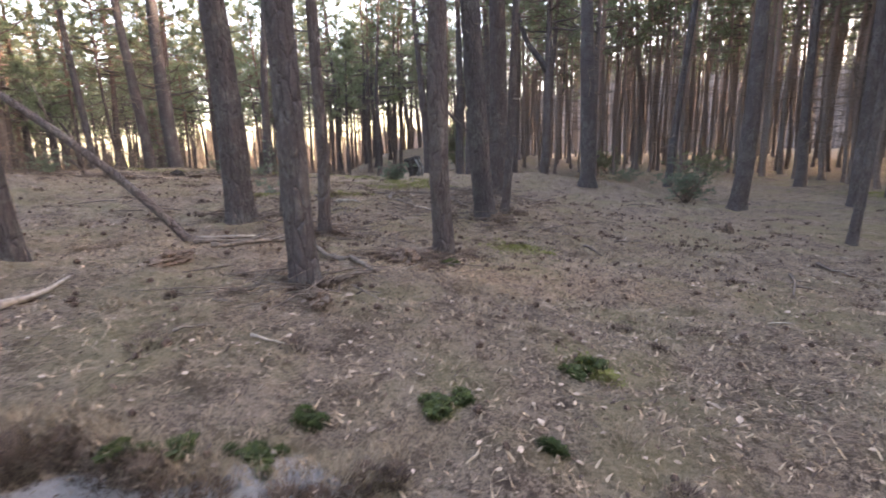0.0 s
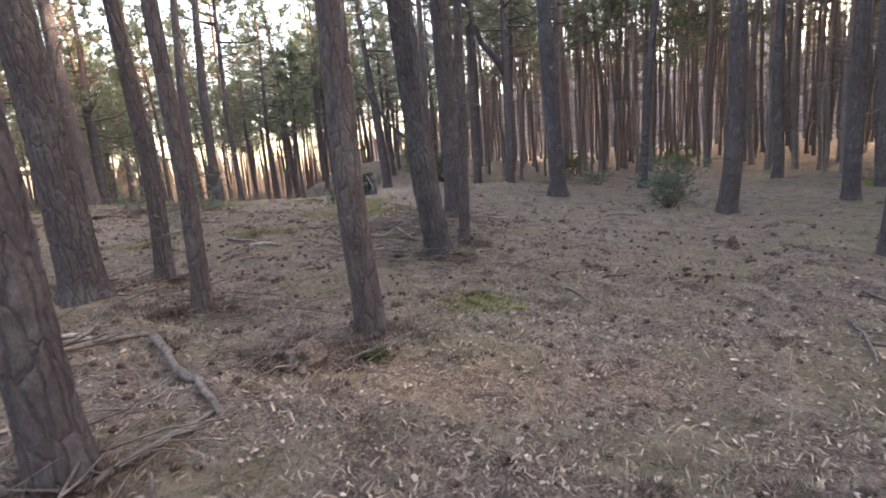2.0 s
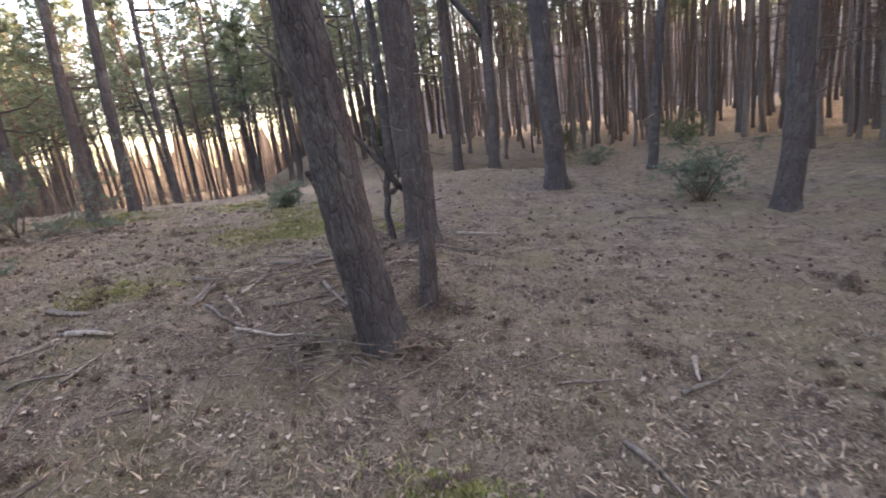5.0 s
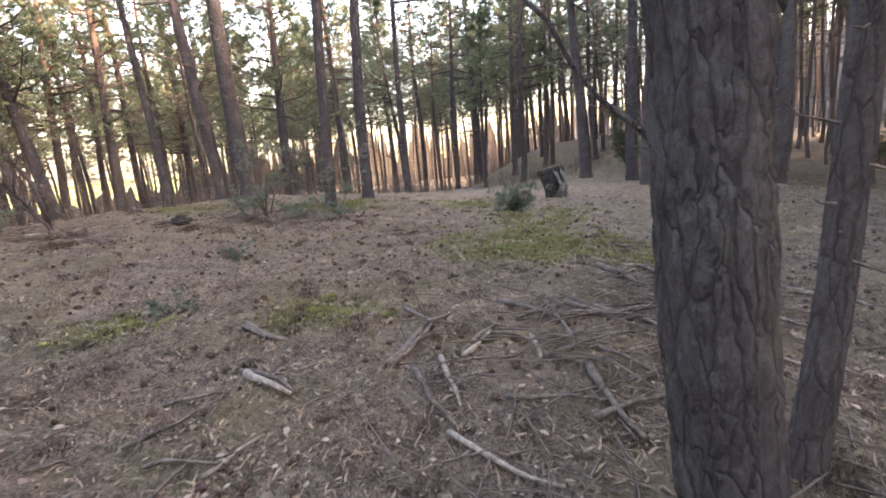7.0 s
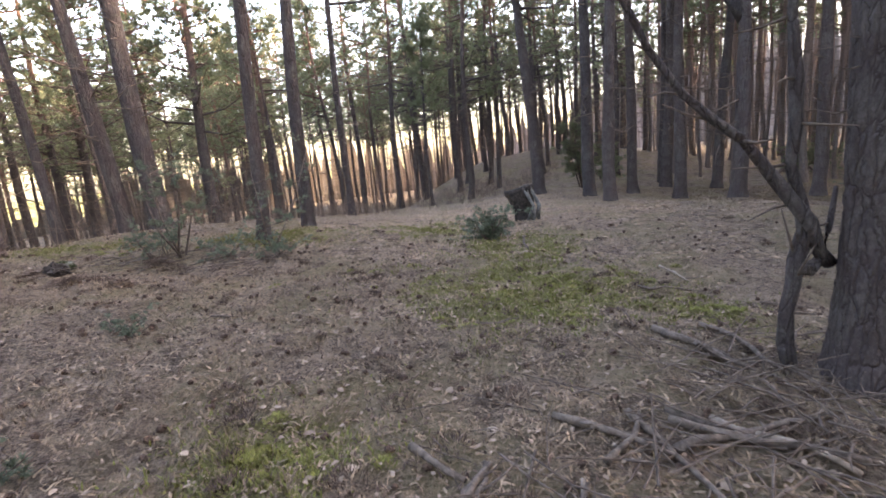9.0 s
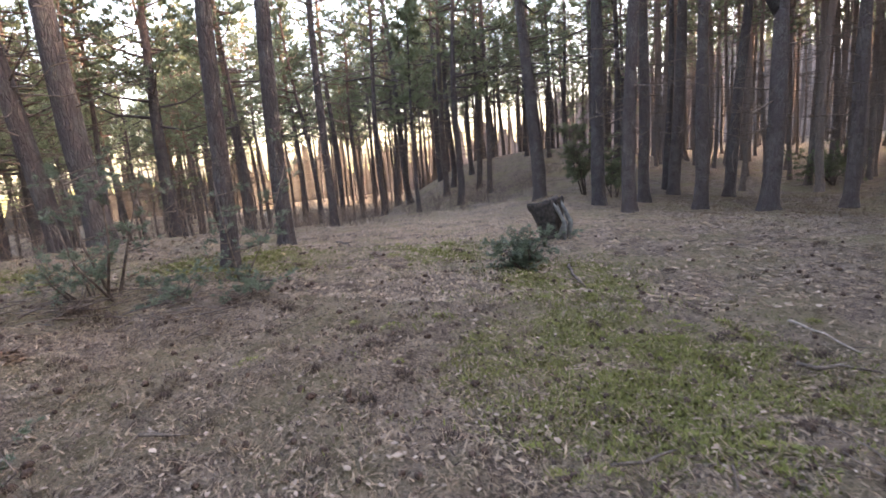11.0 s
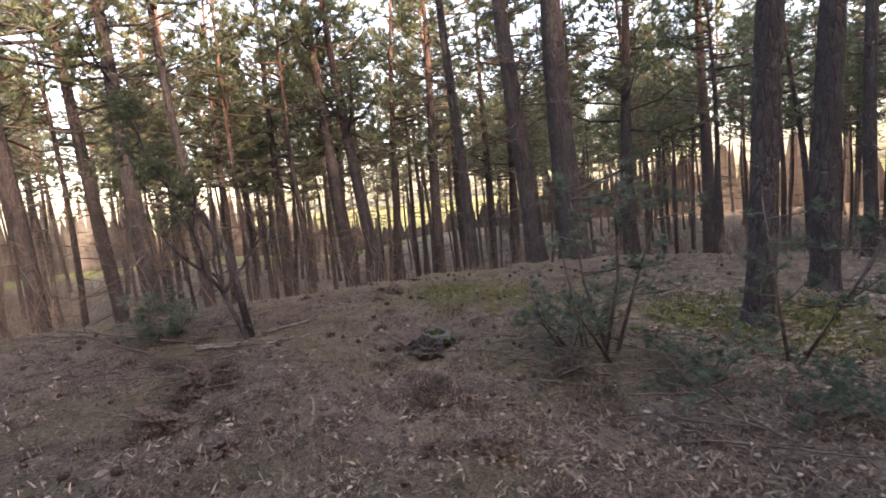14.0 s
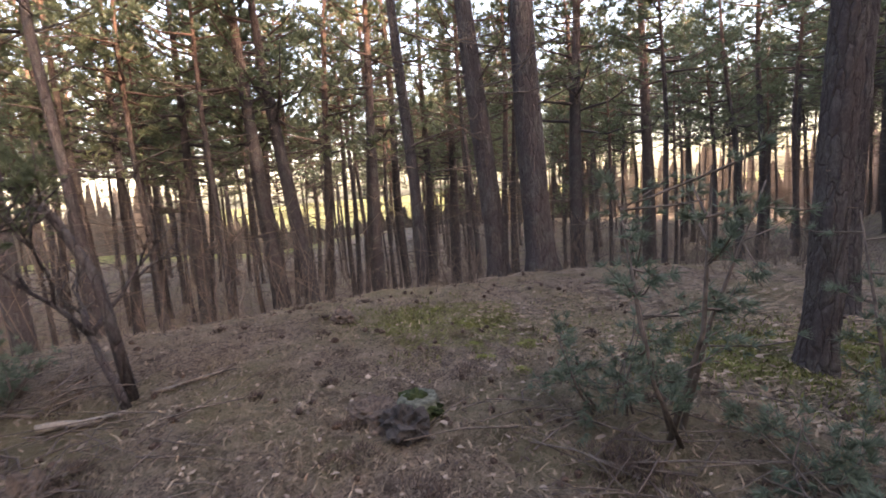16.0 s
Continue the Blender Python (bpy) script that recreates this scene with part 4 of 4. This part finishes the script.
# ---- bushes and young trees ----
def bush(name, x, y, height, width, stems, tufts, seed, label, needle="juniper", size=0.05, lean=(0, 0), per=24):
    ob = base(name, x, y, ground_z(x, y) - 0.02)
    rng, n = random.Random(seed), Soup()
    for i in range(stems):
        a, L = rng.uniform(0, 6.28), height * rng.uniform(0.55, 1.05)
        out = width * 0.5 * rng.uniform(0.2, 1.0)
        p0 = Vector((rng.gauss(0, 0.06), rng.gauss(0, 0.06), 0))
        p2 = p0 + Vector((math.cos(a) * out + lean[0] * L, math.sin(a) * out + lean[1] * L, L))
        p1 = p0.lerp(p2, 0.5) + Vector((rng.gauss(0, 0.05), rng.gauss(0, 0.05), -0.05 * L))
        s = Soup()
        r = 0.006 + 0.008 * L
        s.tube((p0, p1, p2), (r, r * 0.7, r * 0.25), 6)
        ends = []
        for _ in range(max(3, int(L * 9))):
            k = rng.uniform(0.25, 1)
            c = p0.lerp(p1, k * 2) if k < 0.5 else p1.lerp(p2, k * 2 - 1)
            e = c + Vector((rng.gauss(0, 1), rng.gauss(0, 1), rng.gauss(0.3, 0.4))) * 0.2 * width
            s.tube((c, c.lerp(e, 0.6) - Vector((0, 0, 0.02)), e), (r * 0.4, r * 0.3, r * 0.12), 4, cap=False)
            ends.append((c, e))
        link_mesh("stem", s.v, s.f, M["twig"], ob)
        for c, e in ends:
            for _ in range(tufts):
                q = c.lerp(e, rng.uniform(0.25, 1.08)) + Vector((rng.gauss(0, 0.025), rng.gauss(0, 0.025), rng.gauss(0, 0.025)))
                n.tuft(q, e - c, per, size, 0.004 + size * 0.045, rng, 0.6)
    link_mesh("foliage", n.v, n.f, M[needle], ob, smooth=False)
    return tagged(ob, label, "bush")


bush("young_pine", -6.35, 14.75, 1.45, 1.15, 4, 6, 1, "sparse young pine with several thin dark stems", size=0.075, per=28)
bush("young_pine", -6.75, 14.7, 0.55, 0.9, 6, 7, 2, "low spreading young pine on brown litter", size=0.07)
bush("young_pine", -5.55, 14.85, 0.32, 1.2, 9, 7, 3, "low bluish green pine seedling clump on the floor", size=0.07)
bush("young_pine", -5.0, 15.1, 0.28, 0.9, 6, 6, 4, "low bluish green pine seedling clump on the floor", size=0.07)
bush("young_pine", -5.55, 15.9, 1.9, 1.2, 2, 6, 14, "sparse young pine with a slanting thin stem", size=0.08, lean=(0.2, 0.1))
bush("juniper_bush", -9.45, 11.75, 0.5, 0.9, 9, 9, 5, "dense green juniper bush beside a bare shrub", size=0.06)
bush("juniper_bush", 6.7, 14.6, 1.15, 1.5, 14, 8, 6, "pale green feathery juniper bush in the clearing", size=0.08)
bush("juniper_bush", -1.95, 17.2, 0.5, 1.0, 16, 12, 7, "cut green juniper branch lying by the stump", size=0.07, per=30)
bush("juniper_bush", 7.6, 23.0, 0.6, 2.4, 12, 7, 8, "low dark green juniper clump in the clearing", size=0.1)
bush("juniper_bush", -3.3, 10.0, 0.18, 0.4, 4, 6, 9, "tiny green juniper seedling on the floor", size=0.05)
bush("young_pine", 0.0, 29.5, 3.0, 1.8, 6, 7, 10, "yellowish green young pine between the trunks", "needle", 0.16)
bush("young_pine", 0.9, 28.5, 2.4, 1.5, 5, 7, 11, "yellowish green young pine between the trunks", "needle", 0.16)
bush("juniper_bush", 9.0, 31.0, 1.5, 2.6, 9, 6, 12, "dark green bush at the edge of the stand", "needle", 0.16)
bush("juniper_bush", 13.0, 27.0, 1.4, 2.6, 9, 6, 13, "dark green bush at the edge of the stand", "needle", 0.16)
bush("juniper_bush", -4.45, 12.0, 0.22, 0.5, 4, 6, 19, "tiny green juniper seedling on the floor", size=0.05)
bush("juniper_bush", -9.3, 9.0, 0.8, 1.3, 9, 7, 15, "green juniper bush on the crest", size=0.09)


def bare_shrub(name, x, y, height, seed, forks, label, spread=0.55, r0=0.035, lean=(0, 0)):
    ob = base(name, x, y, ground_z(x, y) - 0.03)
    rng = random.Random(seed)

    def grow(p, d, L, r, depth, part_of):
        s, pts, rad = Soup(), [p], [r]
        q = p
        for i in range(4):
            d = (d + Vector((rng.gauss(0, 0.22), rng.gauss(0, 0.22), rng.gauss(0.05, 0.12)))).normalized()
            q = q + d * L / 4
            pts.append(q)
            rad.append(r * (1 - 0.14 * (i + 1)))
        s.tube(pts, rad, 8 if depth == 0 else 5)
        shoots = [(s, pts, d, r)]
        if depth < forks:
            for _ in range(3 if depth == 0 else 2 + (rng.random() < 0.5)):
                w = rng.choice(pts[2:])
                nd = (d + Vector((rng.gauss(0, spread), rng.gauss(0, spread), rng.gauss(0.15, 0.25)))).normalized()
                shoots += grow(w, nd, L * rng.uniform(0.55, 0.85), r * 0.66, depth + 1, part_of)
        return shoots

    for s, pts, d, r in grow(Vector((0, 0, 0)), Vector((lean[0], lean[1], 1)), height * 0.42, r0, 0, ob):
        link_mesh("trunk" if r == r0 else "branch", s.v, s.f, M["bark"], ob)
    return tagged(ob, label, "shrub")


bare_shrub("bare_shrub", -9.1, 12.45, 2.0, 5, 4, "bare crooked dark shrub on the crest", 0.7)
def crooked_tree(x, y):
    """A thin dead tree with a knotted stem and one long limb that slants away from the pine."""
    ob = base("crooked_tree", x, y, ground_z(x, y) - 0.03)
    rng = random.Random(8)

    def stem(name, rows, r0, r1):
        pts = [Vector((u * 0.968, u * 0.25 + rng.gauss(0, 0.02), h)) for u, h in rows]
        s, n = Soup(), len(pts) - 1
        s.tube(pts, [(r0 + (r1 - r0) * i / n) * rng.uniform(0.85, 1.2) for i in range(n + 1)], 10, rough=0.25, rng=rng)
        link_mesh(name, s.v, s.f, M["bark"], ob)
        return pts

    trunk = stem("trunk", ((0.0, -0.05), (-0.03, 0.2), (-0.05, 0.42), (-0.01, 0.6), (0.0, 0.76), (0.05, 0.95), (0.02, 1.12), (-0.06, 1.36), (-0.04, 1.6), (-0.05, 1.85), (-0.09, 2.2), (-0.05, 2.7), (-0.1, 3.6)), 0.055, 0.025)
    limb = stem("long_limb", ((0.22, 0.72), (0.14, 0.8), (0.05, 1.0), (-0.14, 1.27), (-0.35, 1.53), (-0.52, 1.66), (-0.7, 1.83), (-0.9, 2.1), (-1.1, 2.5), (-1.3, 2.7)), 0.042, 0.016)
    stem("side_limb", ((0.0, 0.72), (0.08, 0.7), (0.16, 0.76), (0.2, 0.95), (0.24, 1.2)), 0.045, 0.012)
    for p in trunk[2:11] + limb[3:]:
        s = Soup()
        d = Vector((rng.gauss(0, 1), rng.gauss(0, 0.5), rng.gauss(0.2, 0.4))).normalized() * rng.uniform(0.08, 0.4)
        s.tube((p, p + d * 0.5 + Vector((0, 0, rng.uniform(-0.03, 0.05))), p + d), (0.012, 0.008, 0.003), 5)
        link_mesh("twig", s.v, s.f, M["twig"], ob)
    tagged(ob, "thin crooked dark dead tree beside a stout pine", "dead tree")


crooked_tree(0.82, 12.0)


def bent_tree():
    """A thin bare stem that leans low over the floor."""
    x, y = -2.45, 5.52
    ob = base("leaning_stem", x, y, ground_z(x, y))
    s = Soup()
    pts = [Vector((0.1, 0, -0.03)), Vector((-0.08, -0.02, 0.06)), Vector((-0.3, -0.04, 0.32)), Vector((-0.75, -0.08, 0.78)), Vector((-1.3, -0.12, 1.24)), Vector((-2.0, -0.2, 1.8)), Vector((-2.9, -0.3, 2.6)), Vector((-3.8, -0.4, 3.6))]
    s.tube(pts, (0.05, 0.048, 0.046, 0.044, 0.041, 0.037, 0.03, 0.012), 12)
    link_mesh("stem", s.v, s.f, M["bark"], ob)
    for k, d in ((4, (-0.3, 0.2, 0.5)), (5, (-0.4, -0.3, 0.4)), (6, (-0.2, 0.3, 0.6))):
        t = Soup()
        t.tube((pts[k], pts[k] + Vector(d)), (0.014, 0.004), 6)
        link_mesh("side_twig", t.v, t.f, M["twig"], ob)
    tagged(ob, "thin bare dead stem leaning low over the litter", "dead tree")


bent_tree()


def leaning_juniper():
    x, y = -9.2, 12.5
    ob = base("juniper_tree", x, y, ground_z(x, y) - 0.05)
    rng, s, n = random.Random(4), Soup(), Soup()
    pts = [Vector((u * 0.554, u * 0.832, h)) for u, h in ((0.0, 0.0), (-0.12, 0.95), (-0.34, 1.4), (-0.62, 1.65), (-0.85, 2.05), (-0.95, 2.65))]
    s.tube(pts, (0.045, 0.038, 0.032, 0.028, 0.018, 0.006), 9)
    link_mesh("trunk", s.v, s.f, M["bark"], ob)
    for i in range(24):
        k = rng.uniform(2.0, 5)
        c = pts[int(k)].lerp(pts[min(5, int(k) + 1)], k - int(k))
        e = c + Vector((rng.gauss(0, 0.2), rng.gauss(0, 0.2), rng.gauss(0.05, 0.16)))
        t = Soup()
        t.tube((c, e), (0.012, 0.004), 4)
        link_mesh("branch", t.v, t.f, M["twig"], ob)
        for _ in range(26):
            q = c.lerp(e, rng.uniform(0.2, 1.1)) + Vector((rng.gauss(0, 0.06), rng.gauss(0, 0.06), rng.gauss(0, 0.06)))
            n.tuft(q, e - c, 16, 0.075, 0.01, rng, 0.5)
    link_mesh("foliage", n.v, n.f, M["needle"], ob, smooth=False)
    tagged(ob, "small leaning evergreen with dark green foliage on the crest", "tree")


leaning_juniper()


def bare_runner(x, y, turn, L, rise, seed):
    """A long bare branch that runs out low over the slope."""
    ob, rng, s = base("bare_branch", x, y, ground_z(x, y)), random.Random(seed), Soup()
    a, pts = radians(turn), []
    for i in range(9):
        k = i / 8
        px, py = math.cos(a) * L * k + rng.gauss(0, 0.015), math.sin(a) * L * k + rng.gauss(0, 0.015)
        floor_gap = ground_z(x + px, y + py) - ground_z(x, y)
        pts.append(Vector((px, py, max(floor_gap, -0.1) + 0.01 + rise * k * (1.4 - 0.6 * k))))
    s.tube(pts, [0.016 - 0.0014 * i for i in range(9)], 7)
    link_mesh("stem", s.v, s.f, M["twig"], ob)
    for i in (3, 5, 6, 7):
        t = Soup()
        d = Vector((math.cos(a + rng.choice((-0.7, 0.7))), math.sin(a + rng.choice((-0.7, 0.7))), rng.uniform(0.1, 0.6))) * rng.uniform(0.15, 0.35)
        t.tube((pts[i], pts[i] + d), (0.006, 0.002), 5)
        link_mesh("side_twig", t.v, t.f, M["twig"], ob)
    tagged(ob, "long thin bare branch reaching out beside a juniper", "branch")


bare_runner(-9.2, 11.95, 235, 1.5, 0.16, 1)
bare_runner(-9.15, 11.6, 222, 1.4, 0.1, 2)


# ---- undergrowth down in the valley and brown brush by the knoll ----
def undergrowth():
    rng, s = random.Random(61), Soup()
    spots = [(-11 + 0.13 * (y - 12) - 2 - 42 * rng.random() ** 1.3, y) for y in (rng.uniform(-12, 60) for _ in range(950))]
    spots += [(rng.gauss(-4, 2.2), rng.gauss(33, 1.6)) for _ in range(60)] + [(rng.gauss(-8, 1.2), rng.gauss(24, 2.0)) for _ in range(26)]
    for x, y in spots:
        z = ground_z(x, y)
        tall = rng.uniform(0.7, 3.2) if x < -11 else rng.uniform(0.4, 0.9)
        for _ in range(9):
            p = Vector((x + rng.gauss(0, 0.3), y + rng.gauss(0, 0.3), z - 0.05))
            d = Vector((rng.gauss(0, 0.3), rng.gauss(0, 0.3), 1)) * tall * rng.uniform(0.5, 1)
            r = rng.uniform(0.005, 0.011)
            s.tube((p, p + d * 0.5 + Vector((rng.gauss(0, 0.08), rng.gauss(0, 0.08), 0)), p + d), (r, r * 0.7, r * 0.3), 3, cap=False)
            for _ in range(4):
                w = p + d * rng.uniform(0.3, 0.95)
                s.tube((w, w + Vector((rng.gauss(0, 0.22), rng.gauss(0, 0.22), rng.uniform(0.05, 0.4))) * tall * 0.5), (r * 0.6, r * 0.25), 3, cap=False)
    tagged(link_mesh("undergrowth", s.v, s.f, M["brush"], smooth=False), "bare brown brush filling the valley floor", "undergrowth", kind="stuff")


M["brush"] = plain("brown_brush", (0.07, 0.052, 0.043), (0.2, 0.155, 0.125), 3, 0.9, True)
undergrowth()
